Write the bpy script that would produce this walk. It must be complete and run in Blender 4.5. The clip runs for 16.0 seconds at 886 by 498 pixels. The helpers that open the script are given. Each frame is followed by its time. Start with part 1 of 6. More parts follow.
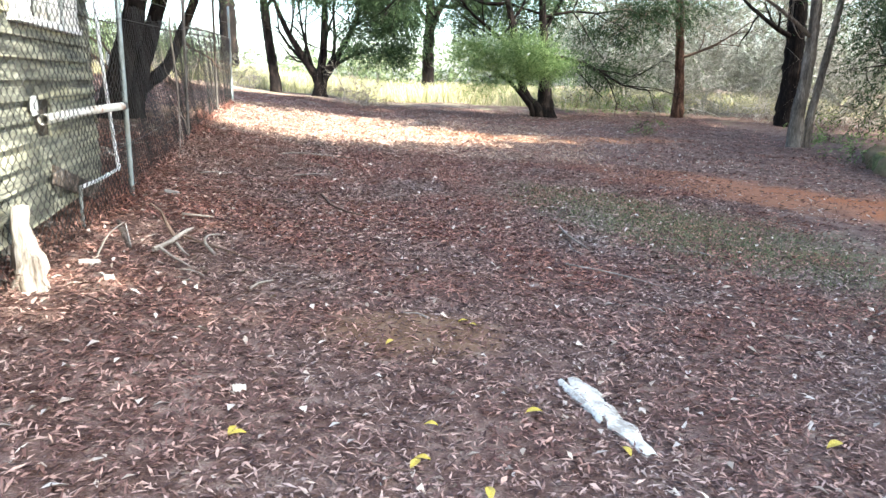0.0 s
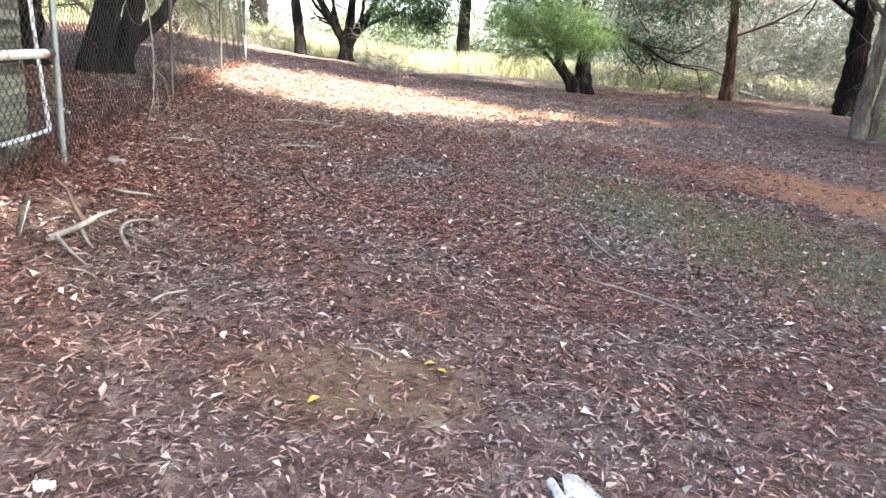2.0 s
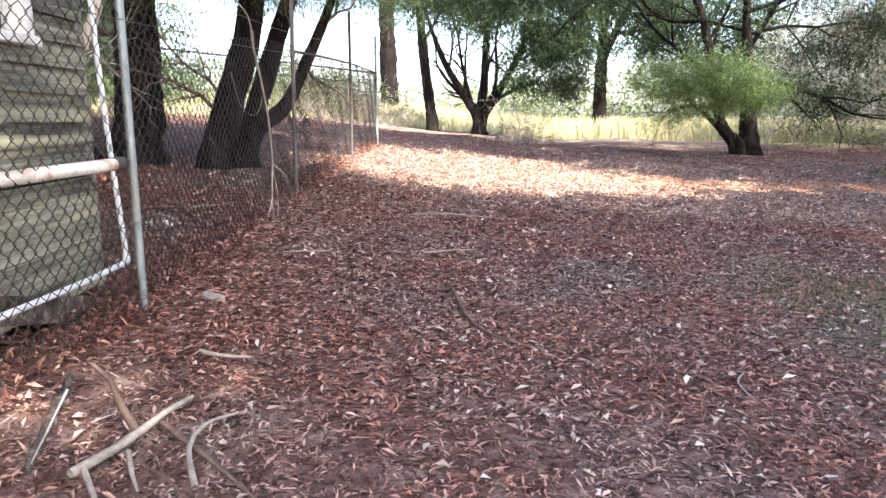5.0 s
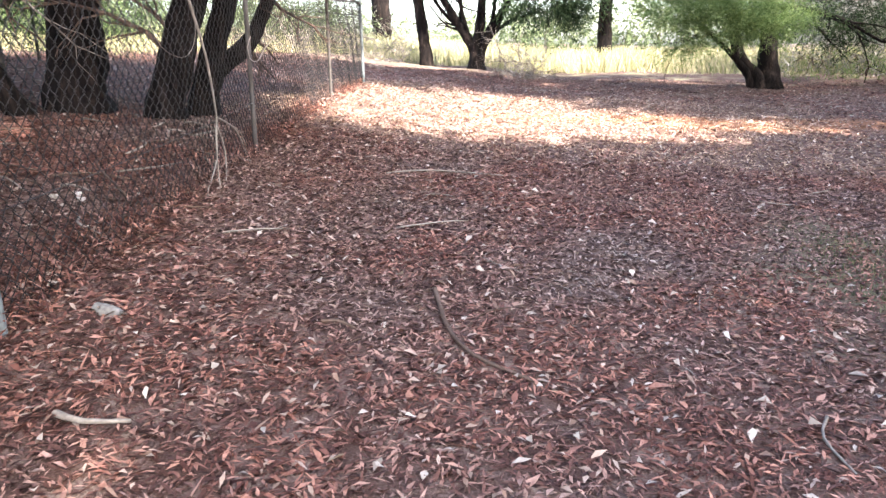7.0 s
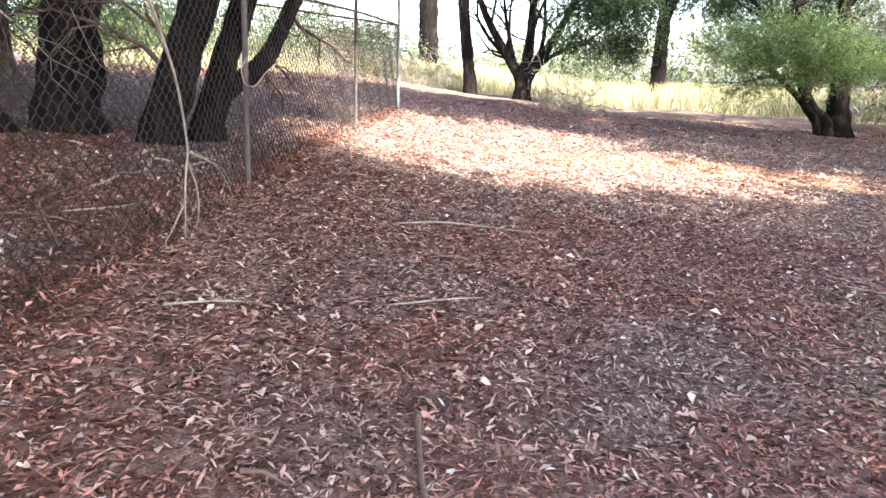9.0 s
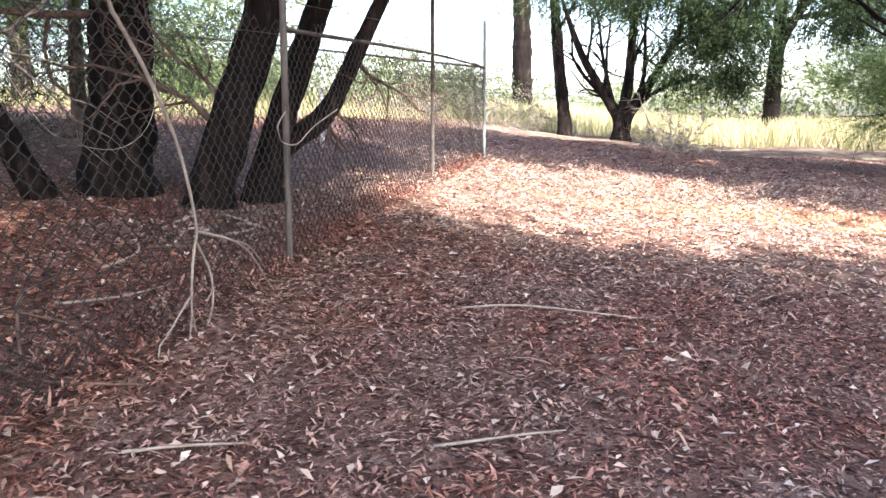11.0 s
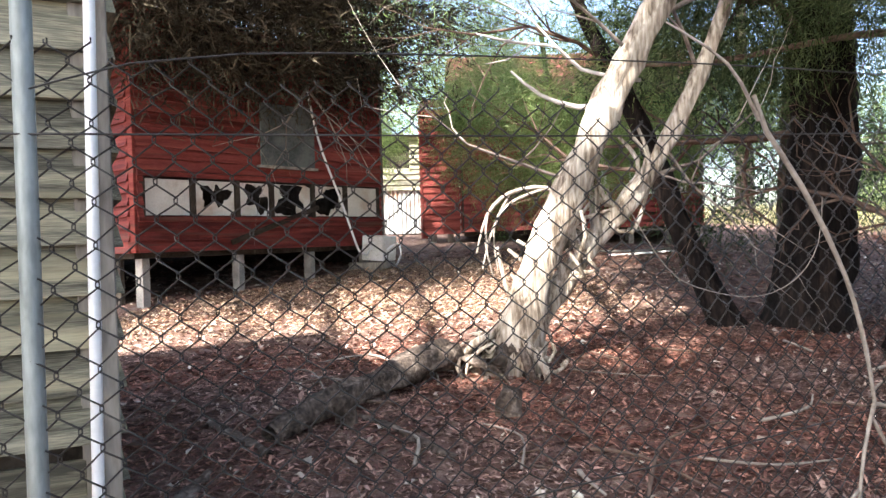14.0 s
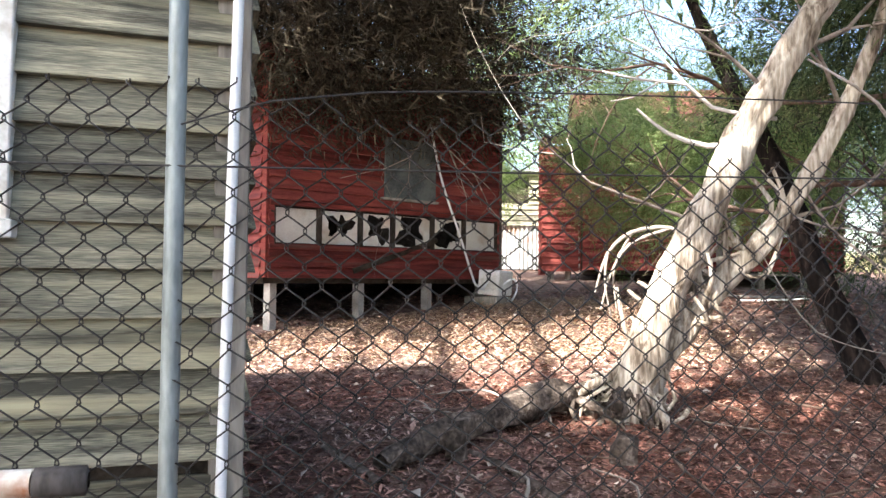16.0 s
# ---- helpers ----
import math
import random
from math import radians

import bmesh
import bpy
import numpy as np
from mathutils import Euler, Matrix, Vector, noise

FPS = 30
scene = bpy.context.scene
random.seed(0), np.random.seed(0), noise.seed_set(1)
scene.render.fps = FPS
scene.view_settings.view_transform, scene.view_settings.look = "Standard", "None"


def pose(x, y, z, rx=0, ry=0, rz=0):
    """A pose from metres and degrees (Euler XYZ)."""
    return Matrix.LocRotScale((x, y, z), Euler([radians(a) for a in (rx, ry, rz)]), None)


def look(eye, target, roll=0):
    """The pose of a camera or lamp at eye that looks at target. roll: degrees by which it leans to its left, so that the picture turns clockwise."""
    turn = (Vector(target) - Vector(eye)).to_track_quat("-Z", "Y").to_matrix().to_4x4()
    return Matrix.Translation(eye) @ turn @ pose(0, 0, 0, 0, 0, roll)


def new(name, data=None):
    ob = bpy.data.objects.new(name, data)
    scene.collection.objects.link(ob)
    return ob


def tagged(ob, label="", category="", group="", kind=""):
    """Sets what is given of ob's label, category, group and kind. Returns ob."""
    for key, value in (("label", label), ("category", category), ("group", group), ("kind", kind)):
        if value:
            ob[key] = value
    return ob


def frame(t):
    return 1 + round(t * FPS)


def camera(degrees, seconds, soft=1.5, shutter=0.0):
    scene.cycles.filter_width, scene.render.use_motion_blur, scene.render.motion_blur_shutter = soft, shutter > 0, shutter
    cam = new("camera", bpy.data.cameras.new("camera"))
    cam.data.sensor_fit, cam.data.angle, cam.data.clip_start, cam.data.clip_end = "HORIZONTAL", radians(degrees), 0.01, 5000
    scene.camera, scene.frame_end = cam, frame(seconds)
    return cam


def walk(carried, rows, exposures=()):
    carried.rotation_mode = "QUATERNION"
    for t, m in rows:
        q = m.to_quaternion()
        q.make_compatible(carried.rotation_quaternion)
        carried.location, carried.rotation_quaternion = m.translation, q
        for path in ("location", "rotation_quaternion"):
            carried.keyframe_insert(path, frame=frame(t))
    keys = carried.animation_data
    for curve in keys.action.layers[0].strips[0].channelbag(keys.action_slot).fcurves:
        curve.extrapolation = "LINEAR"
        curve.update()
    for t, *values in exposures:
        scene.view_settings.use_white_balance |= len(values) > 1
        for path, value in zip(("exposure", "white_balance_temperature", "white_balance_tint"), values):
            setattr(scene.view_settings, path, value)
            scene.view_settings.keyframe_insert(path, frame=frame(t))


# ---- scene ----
cam = camera(62.7, 16.0)
METRES, EYE, TILT, LEAN, TURN = 8.0, 1.5, 0.0, 0.0, 0.0
ROWS = [
    (0.0, 0.0, 0.0, 0.0, 0.22, -12.98, -0.97),
    (0.5, 0.0241, 0.0355, -0.0019, -4.58, -11.16, -0.06),
    (1.0, 0.0454, 0.0765, -0.0041, 2.54, -12.48, -1.38),
    (1.5, 0.0475, 0.1227, -0.0048, 2.21, -13.69, -2.42),
    (2.0, 0.0385, 0.1654, -0.0089, 3.38, -15.28, -3.4),
    (2.5, 0.0297, 0.217, -0.0084, 14.13, -15.14, -1.29),
    (3.0, -0.0004, 0.2592, -0.0079, 15.52, -13.46, -0.37),
    (3.5, -0.0194, 0.2915, -0.0061, 12.44, -12.2, 0.51),
    (4.0, -0.0241, 0.3365, -0.0034, 13.34, -9.97, 0.73),
    (4.5, -0.0329, 0.3726, -0.0037, 12.93, -9.71, 0.29),
    (7.0, -0.0591, 0.5616, 0.0023, 12.81, -15.4, 1.11),
    (7.5, -0.0512, 0.6042, 0.0057, 13.6, -12.06, 0.64),
    (8.0, -0.0526, 0.6387, 0.0044, 14.22, -13.44, 0.18),
    (10.5, -0.0937, 0.8166, 0.0179, 22.1, -12.16, -1.09),
    (11.0, -0.0942, 0.8527, 0.0174, 24.22, -10.52, 0.3),
    (11.5, -0.0974, 0.8848, 0.019, 28.8, -9.26, -0.12),
    (12.0, -0.1194, 0.9047, 0.0219, 38.51, -8.32, -0.77),
    (12.5, -0.1333, 0.914, 0.0264, 46.59, -4.72, -1.54),
    (13.0, -0.1379, 0.9234, 0.0282, 56.59, -2.92, -0.52),
    (13.5, -0.1388, 0.9325, 0.0287, 68.12, -1.69, 1.33),
    (14.0, -0.1373, 0.9348, 0.0288, 77.03, -0.74, 1.73),
    (14.5, -0.1387, 0.9349, 0.0289, 84.34, -0.15, 1.01),
    (15.0, -0.1385, 0.9343, 0.0292, 89.11, 1.55, 0.09),
    (15.5, -0.1382, 0.934, 0.0295, 88.67, 2.02, -1.23),
    (16.0, -0.1377, 0.934, 0.0297, 86.14, 2.05, -0.64),
]
walk(cam, [(t, pose(0, 0, EYE, TILT, LEAN, TURN) @ pose(METRES * x, METRES * y, METRES * z, 90 + pitch, roll, yaw)) for t, x, y, z, yaw, pitch, roll in ROWS],
     [(0, 2.77, 6250, 2), (3, 2.86, 6500, 6), (4.5, 2.58, 6500, 13), (8, 2.8, 6500, 12), (11, 2.5, 6500, 14), (12.3, 2.54, 6500, 11), (13, 2.86, 6500, 9), (13.6, 2.7, 6500, 11), (14.3, 2.5, 6500, 9), (16, 2.56, 6500, 9)])

# ---- light ----
SUN_DIR = Vector((0.75, -0.66, 0.95)).normalized()
world = bpy.data.worlds.new("world")
scene.world = world
world.use_nodes = True
wn = world.node_tree
sky = wn.nodes.new("ShaderNodeTexSky")
sky.sky_type, sky.sun_disc = "NISHITA", False
sky.sun_elevation = math.asin(SUN_DIR.z)
sky.sun_rotation = math.atan2(SUN_DIR.x, SUN_DIR.y)
sky.dust_density, sky.air_density = 2.5, 1.0
wn.nodes["Background"].inputs["Strength"].default_value = 0.15
wn.links.new(sky.outputs[0], wn.nodes["Background"].inputs["Color"])
sun = new("sun", bpy.data.lights.new("sun", "SUN"))
sun.data.energy, sun.data.angle, sun.data.color = 5.0, radians(0.6), (1.0, 0.95, 0.88)
sun.matrix_world = look(SUN_DIR * 50, (0, 0, 0))

# ---- materials ----
def material(name, stops, scale=8.0, rough=0.85, bump=0.3, stretch=(1, 1, 1), fine=60.0, vary=0.0, island=False, metal=0.0, blotch=None, through_light=0.0, rotate=(0, 0, 0)):
    """Two scales of noise over a colour ramp, with bump; vary shifts the value per piece."""
    m = bpy.data.materials.new(name)
    m.use_nodes = True
    t = m.node_tree
    b = t.nodes["Principled BSDF"]
    add, link = t.nodes.new, t.links.new
    co = add("ShaderNodeTexCoord")
    mp = add("ShaderNodeMapping")
    mp.inputs["Scale"].default_value = stretch
    mp.inputs["Rotation"].default_value = rotate
    link(co.outputs["Object"], mp.inputs["Vector"])
    src = mp.outputs[0]
    rnd = add("ShaderNodeNewGeometry").outputs["Random Per Island"] if island else add("ShaderNodeObjectInfo").outputs["Random"]
    if vary:
        sh = add("ShaderNodeVectorMath")
        sh.operation = "MULTIPLY_ADD"
        cmb = add("ShaderNodeCombineXYZ")
        for i in range(3):
            link(rnd, cmb.inputs[i])
        sh.inputs[1].default_value = (37.0, 51.0, 23.0)
        link(cmb.outputs[0], sh.inputs[0])
        link(src, sh.inputs[2])
        src = sh.outputs[0]
    n1, n2 = add("ShaderNodeTexNoise"), add("ShaderNodeTexNoise")
    n1.inputs["Scale"].default_value, n1.inputs["Detail"].default_value = scale, 4
    n2.inputs["Scale"].default_value, n2.inputs["Detail"].default_value = fine, 3
    link(src, n1.inputs["Vector"]), link(src, n2.inputs["Vector"])
    mix = add("ShaderNodeMath")
    mix.operation = "MULTIPLY_ADD"
    mix.inputs[1].default_value = 0.4
    link(n2.outputs[0], mix.inputs[0])
    sc = add("ShaderNodeMath")
    sc.operation = "MULTIPLY"
    sc.inputs[1].default_value = 0.6
    link(n1.outputs[0], sc.inputs[0]), link(sc.outputs[0], mix.inputs[2])
    val = mix.outputs[0]
    if not island:
        ct = add("ShaderNodeMapRange")
        ct.clamp = False
        for key, v_ in (("From Min", 0.22), ("From Max", 0.78), ("To Min", 0.0), ("To Max", 1.0)):
            ct.inputs[key].default_value = v_
        link(val, ct.inputs["Value"])
        val = ct.outputs[0]
    if vary:
        v = add("ShaderNodeMath")
        v.operation = "MULTIPLY_ADD"
        v.inputs[1].default_value = vary
        link(rnd, v.inputs[0])
        o = add("ShaderNodeMath")
        o.inputs[1].default_value = -vary / 2
        link(val, o.inputs[0]), link(o.outputs[0], v.inputs[2])
        val = v.outputs[0]
    ramp = add("ShaderNodeValToRGB")
    el = ramp.color_ramp.elements
    while len(el) < len(stops):
        el.new(0.5)
    for e, (p, c) in zip(el, stops):
        e.position, e.color = p, (*c, 1)
    link(val, ramp.inputs[0])
    col = ramp.outputs[0]
    if blotch:
        bc, bs, lo, hi = blotch
        n3 = add("ShaderNodeTexNoise")
        n3.inputs["Scale"].default_value, n3.inputs["Detail"].default_value = bs, 6
        link(src, n3.inputs["Vector"])
        mr = add("ShaderNodeMapRange")
        mr.inputs["From Min"].default_value, mr.inputs["From Max"].default_value = lo, hi
        link(n3.outputs[0], mr.inputs["Value"])
        mx = add("ShaderNodeMix")
        mx.data_type = "RGBA"
        link(mr.outputs[0], mx.inputs["Factor"]), link(col, mx.inputs["A"])
        mx.inputs["B"].default_value = (*bc, 1)
        col = mx.outputs["Result"]
    link(col, b.inputs["Base Color"])
    b.inputs["Roughness"].default_value, b.inputs["Metallic"].default_value = rough, metal
    b.inputs["Specular IOR Level"].default_value = 0.5 if rough < 0.6 else 0.12
    if bump:
        bp = add("ShaderNodeBump")
        bp.inputs["Strength"].default_value, bp.inputs["Distance"].default_value = bump, 0.03 if bump >= 0.8 else 0.01
        link(mix.outputs[0], bp.inputs["Height"]), link(bp.outputs[0], b.inputs["Normal"])
    if through_light:
        tr = add("ShaderNodeBsdfTranslucent")
        ms = add("ShaderNodeMixShader")
        ms.inputs[0].default_value = through_light
        link(col, tr.inputs["Color"])
        link(b.outputs[0], ms.inputs[1]), link(tr.outputs[0], ms.inputs[2])
        link(ms.outputs[0], t.nodes["Material Output"].inputs["Surface"])
    return m


M_LITTER = material("litter", [(0.2, (0.07, 0.04, 0.034)), (0.42, (0.15, 0.095, 0.08)), (0.62, (0.26, 0.18, 0.155)), (0.82, (0.52, 0.42, 0.36))], 3, 0.58, 0.0, vary=0.75, island=True)


def litter_zones(m, red, low, high):
    """Reddish bark and grey leaf lie in loose patches some half a metre across."""
    t = m.node_tree
    b = t.nodes["Principled BSDF"]
    add, link = t.nodes.new, t.links.new
    col = b.inputs["Base Color"].links[0].from_socket
    co = add("ShaderNodeTexCoord")
    nz = add("ShaderNodeTexNoise")
    nz.inputs["Scale"].default_value, nz.inputs["Detail"].default_value = 0.9, 5
    link(co.outputs["Object"], nz.inputs["Vector"])
    mr = add("ShaderNodeMapRange")
    mr.inputs["From Min"].default_value, mr.inputs["From Max"].default_value = low, high
    link(nz.outputs[0], mr.inputs["Value"])
    mx = add("ShaderNodeMix")
    mx.data_type, mx.blend_type = "RGBA", "MULTIPLY"
    mx.inputs["B"].default_value = (*red, 1)
    xyz = add("ShaderNodeSeparateXYZ")
    link(co.outputs["Object"], xyz.inputs[0])
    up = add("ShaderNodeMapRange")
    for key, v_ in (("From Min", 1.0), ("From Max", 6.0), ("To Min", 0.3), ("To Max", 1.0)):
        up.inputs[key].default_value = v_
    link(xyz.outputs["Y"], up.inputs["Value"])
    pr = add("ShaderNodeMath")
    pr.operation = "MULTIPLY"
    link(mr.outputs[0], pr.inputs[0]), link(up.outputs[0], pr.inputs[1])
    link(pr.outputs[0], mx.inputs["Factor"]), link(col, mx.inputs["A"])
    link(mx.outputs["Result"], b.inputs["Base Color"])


M_LITTER.node_tree.nodes["Principled BSDF"].inputs["Specular IOR Level"].default_value = 0.3
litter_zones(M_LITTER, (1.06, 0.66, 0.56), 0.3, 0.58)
M_CHIP_PALE = material("pale_leaf", [(0.3, (0.42, 0.33, 0.26)), (0.7, (0.66, 0.58, 0.5))], 20, 0.75, 0.1, vary=0.5, island=True)
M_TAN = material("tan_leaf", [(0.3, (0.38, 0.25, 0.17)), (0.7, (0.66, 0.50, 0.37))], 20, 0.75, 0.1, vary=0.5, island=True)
M_ROSE = material("rose_leaf", [(0.3, (0.30, 0.19, 0.14)), (0.7, (0.56, 0.42, 0.34))], 20, 0.7, 0.1, vary=0.6, island=True)
M_YELLOW = material("yellow_leaf", [(0.3, (0.40, 0.28, 0.04)), (0.7, (0.60, 0.48, 0.12))], 20, 0.6, 0.1)
M_GRASS = material("short_grass", [(0.25, (0.12, 0.14, 0.07)), (0.75, (0.27, 0.28, 0.15))], 3, 0.7, 0.0, vary=0.6, island=True, through_light=0.3)
M_DRYGRASS = material("dry_grass", [(0.2, (0.30, 0.31, 0.14)), (0.5, (0.46, 0.43, 0.24)), (0.8, (0.62, 0.54, 0.36))], 2, 0.8, 0.0, vary=0.7, island=True, through_light=0.35)
# Dark bark taken down to near-black, with the canopy's shade put in.
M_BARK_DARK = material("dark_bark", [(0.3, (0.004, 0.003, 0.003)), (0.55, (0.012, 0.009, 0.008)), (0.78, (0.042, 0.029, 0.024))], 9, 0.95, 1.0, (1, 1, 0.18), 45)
M_BARK_GREY = material("grey_bark", [(0.3, (0.05, 0.04, 0.032)), (0.55, (0.13, 0.105, 0.085)), (0.75, (0.24, 0.20, 0.165))], 8, 0.95, 0.9, (1, 1, 0.2), 40)
M_BARK_RED = material("red_bark", [(0.3, (0.03, 0.016, 0.012)), (0.55, (0.10, 0.05, 0.034)), (0.75, (0.24, 0.14, 0.10))], 8, 0.95, 0.9, (1, 1, 0.2), 40)
M_BARK_WHITE = material("bleached_wood", [(0.3, (0.13, 0.10, 0.075)), (0.48, (0.36, 0.30, 0.24)), (0.68, (0.60, 0.54, 0.46))], 12, 0.85, 1.0, (1, 1, 0.15), 50)
M_TWIG = material("dead_twig", [(0.3, (0.16, 0.13, 0.11)), (0.7, (0.40, 0.35, 0.30))], 10, 0.9, 0.2, vary=0.4, island=True)
M_TWIG_PALE = material("bleached_twig", [(0.3, (0.24, 0.22, 0.20)), (0.7, (0.58, 0.54, 0.50))], 10, 0.9, 0.2, vary=0.5, island=True)
M_TWIG_BROWN = material("brown_twig", [(0.3, (0.07, 0.045, 0.035)), (0.7, (0.20, 0.14, 0.11))], 10, 0.9, 0.2, vary=0.4, island=True)
# Greens lowered to stand in for dense crowns shading themselves.
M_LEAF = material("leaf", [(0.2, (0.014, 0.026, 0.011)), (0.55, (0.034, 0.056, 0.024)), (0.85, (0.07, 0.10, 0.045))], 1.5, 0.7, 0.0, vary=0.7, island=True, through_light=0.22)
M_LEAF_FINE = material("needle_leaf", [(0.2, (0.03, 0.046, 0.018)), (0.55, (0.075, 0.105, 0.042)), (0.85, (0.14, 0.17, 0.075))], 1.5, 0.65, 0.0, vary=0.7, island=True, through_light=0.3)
# Sunlight on the foliage is put into these lighter greens.
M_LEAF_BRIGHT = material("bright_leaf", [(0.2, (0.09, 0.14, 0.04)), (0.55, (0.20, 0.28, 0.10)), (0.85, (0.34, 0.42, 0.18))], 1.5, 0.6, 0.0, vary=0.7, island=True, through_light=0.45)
# Distance haze is mixed into this washed-out green.
M_LEAF_MID = material("hazy_leaf", [(0.2, (0.07, 0.095, 0.045)), (0.55, (0.14, 0.17, 0.09)), (0.85, (0.22, 0.25, 0.14))], 1.5, 0.7, 0.0, vary=0.6, island=True, through_light=0.3)
M_LEAF_GREY = material("grey_leaf", [(0.2, (0.10, 0.10, 0.075)), (0.55, (0.23, 0.22, 0.18)), (0.85, (0.42, 0.39, 0.34))], 1.5, 0.7, 0.0, vary=0.6, island=True, through_light=0.3)
M_ROTTEN = material("rotten_wood", [(0.3, (0.035, 0.028, 0.023)), (0.55, (0.11, 0.085, 0.07)), (0.75, (0.26, 0.215, 0.18))], 9, 0.95, 1.0, (1, 1, 1), 40)
M_LEAF_BROWN = material("brown_leaf", [(0.2, (0.022, 0.018, 0.012)), (0.55, (0.06, 0.05, 0.034)), (0.85, (0.13, 0.11, 0.08))], 1.5, 0.8, 0.0, vary=0.6, island=True, through_light=0.2)
M_GREY_BOARD = material("weathered_board", [(0.28, (0.07, 0.068, 0.055)), (0.5, (0.18, 0.175, 0.135)), (0.72, (0.36, 0.34, 0.25))], 3, 0.85, 0.5, (0.45, 3, 9), 40, vary=0.25, blotch=((0.40, 0.37, 0.25), 1.2, 0.52, 0.68))
M_RED_BOARD = material("red_board", [(0.25, (0.075, 0.018, 0.016)), (0.5, (0.165, 0.034, 0.029)), (0.75, (0.25, 0.062, 0.05))], 2.5, 0.75, 0.4, (0.6, 3, 9), 35, vary=0.3, blotch=((0.12, 0.06, 0.045), 1.4, 0.58, 0.75))
M_DARK = material("dark_timber", [(0.3, (0.02, 0.016, 0.013)), (0.7, (0.06, 0.05, 0.04))], 8, 0.95, 0.3)
M_GREY_TIMBER = material("grey_timber", [(0.3, (0.17, 0.155, 0.135)), (0.7, (0.36, 0.33, 0.29))], 5, 0.9, 0.5, (1, 1, 0.2), 50)
M_WHITE = material("old_white_paint", [(0.25, (0.55, 0.53, 0.48)), (0.6, (0.78, 0.77, 0.74))], 5, 0.6, 0.15, blotch=((0.4, 0.34, 0.27), 6, 0.62, 0.75))
M_PVC = material("white_pipe", [(0.3, (0.72, 0.73, 0.74)), (0.7, (0.82, 0.83, 0.84))], 5, 0.35, 0.02)
M_PANE = material("painted_pane", [(0.25, (0.50, 0.48, 0.43)), (0.7, (0.68, 0.66, 0.60))], 4, 0.5, 0.1, vary=0.2, blotch=((0.42, 0.33, 0.24), 3, 0.55, 0.75))
M_GALV = material("galvanised_pipe", [(0.25, (0.14, 0.16, 0.16)), (0.7, (0.29, 0.325, 0.325))], 6, 0.55, 0.1, (1, 1, 0.3), 60, metal=0.35, blotch=((0.30, 0.24, 0.18), 4, 0.6, 0.78))
M_RUST = material("rusty_pipe", [(0.25, (0.05, 0.042, 0.037)), (0.7, (0.13, 0.115, 0.105))], 8, 0.8, 0.3, (1, 1, 0.3), 60, metal=0.2)
M_WIRE = material("fence_wire", [(0.3, (0.018, 0.016, 0.015)), (0.7, (0.055, 0.05, 0.047))], 4, 0.5, 0.0, metal=0.3)
M_OLD_POLE = material("painted_pole", [(0.25, (0.50, 0.45, 0.37)), (0.65, (0.72, 0.70, 0.65))], 4, 0.7, 0.3, (1, 1, 1), 40, blotch=((0.34, 0.15, 0.08), 3.5, 0.57, 0.66))
M_SHUTTER = material("grey_shutter", [(0.3, (0.06, 0.07, 0.07)), (0.7, (0.13, 0.145, 0.14))], 4, 0.7, 0.15)
M_IRON = material("corrugated_iron", [(0.3, (0.35, 0.37, 0.37)), (0.7, (0.55, 0.57, 0.56))], 3, 0.5, 0.1, metal=0.3, blotch=((0.30, 0.16, 0.10), 2, 0.56, 0.7))
M_RED_ROOF = material("red_roof", [(0.3, (0.07, 0.022, 0.018)), (0.7, (0.16, 0.05, 0.04))], 4, 0.7, 0.2)
M_MOSS = material("moss", [(0.3, (0.05, 0.055, 0.025)), (0.7, (0.14, 0.14, 0.06))], 14, 0.95, 1.0, blotch=((0.16, 0.115, 0.07), 1.5, 0.40, 0.52))
M_PAPER = material("pale_litter", [(0.3, (0.34, 0.30, 0.26)), (0.55, (0.58, 0.54, 0.48)), (0.75, (0.72, 0.68, 0.61))], 12, 0.8, 0.3)
M_CINDER = material("concrete", [(0.3, (0.25, 0.24, 0.22)), (0.7, (0.42, 0.40, 0.37))], 8, 0.9, 0.4)
M_GLASS = bpy.data.materials.new("window_glass")
M_GLASS.use_nodes = True
gb = M_GLASS.node_tree.nodes["Principled BSDF"]
gb.inputs["Base Color"].default_value = (0.9, 0.95, 0.95, 1)
gb.inputs["Roughness"].default_value, gb.inputs["Transmission Weight"].default_value, gb.inputs["IOR"].default_value = 0.05, 1.0, 1.1


# ---- building blocks ----
def to_mesh(name, bm, mat, smooth=False):
    me = bpy.data.meshes.new(name)
    bmesh.ops.recalc_face_normals(bm, faces=bm.faces)
    bm.to_mesh(me)
    bm.free()
    me.materials.append(mat)
    if smooth:
        me.shade_smooth()
    return me


def part(name, bm, mat, parent=None, label="", smooth=False):
    ob = new(name, to_mesh(name, bm, mat, smooth) if isinstance(bm, bmesh.types.BMesh) else bm)
    if parent:
        ob.parent = parent
    if label:
        tagged(ob, label)
    return ob


def thing(name, label, category, group="", kind="", m=None):
    ob = new(name)
    if m is not None:
        ob.matrix_world = m
    return tagged(ob, label, category, group, kind)


def raw_mesh(name, verts, faces, mat, smooth=False):
    """A mesh from numpy arrays: verts (n, 3), faces (m, k)."""
    me = bpy.data.meshes.new(name)
    n, (f, k) = len(verts), faces.shape
    me.vertices.add(n)
    me.vertices.foreach_set("co", np.ascontiguousarray(verts, dtype=np.float32).ravel())
    me.loops.add(f * k)
    me.loops.foreach_set("vertex_index", np.ascontiguousarray(faces, dtype=np.int32).ravel())
    me.polygons.add(f)
    me.polygons.foreach_set("loop_start", np.arange(0, f * k, k, dtype=np.int32))
    me.update(calc_edges=True)
    me.materials.append(mat)
    if smooth:
        me.shade_smooth()
    return me


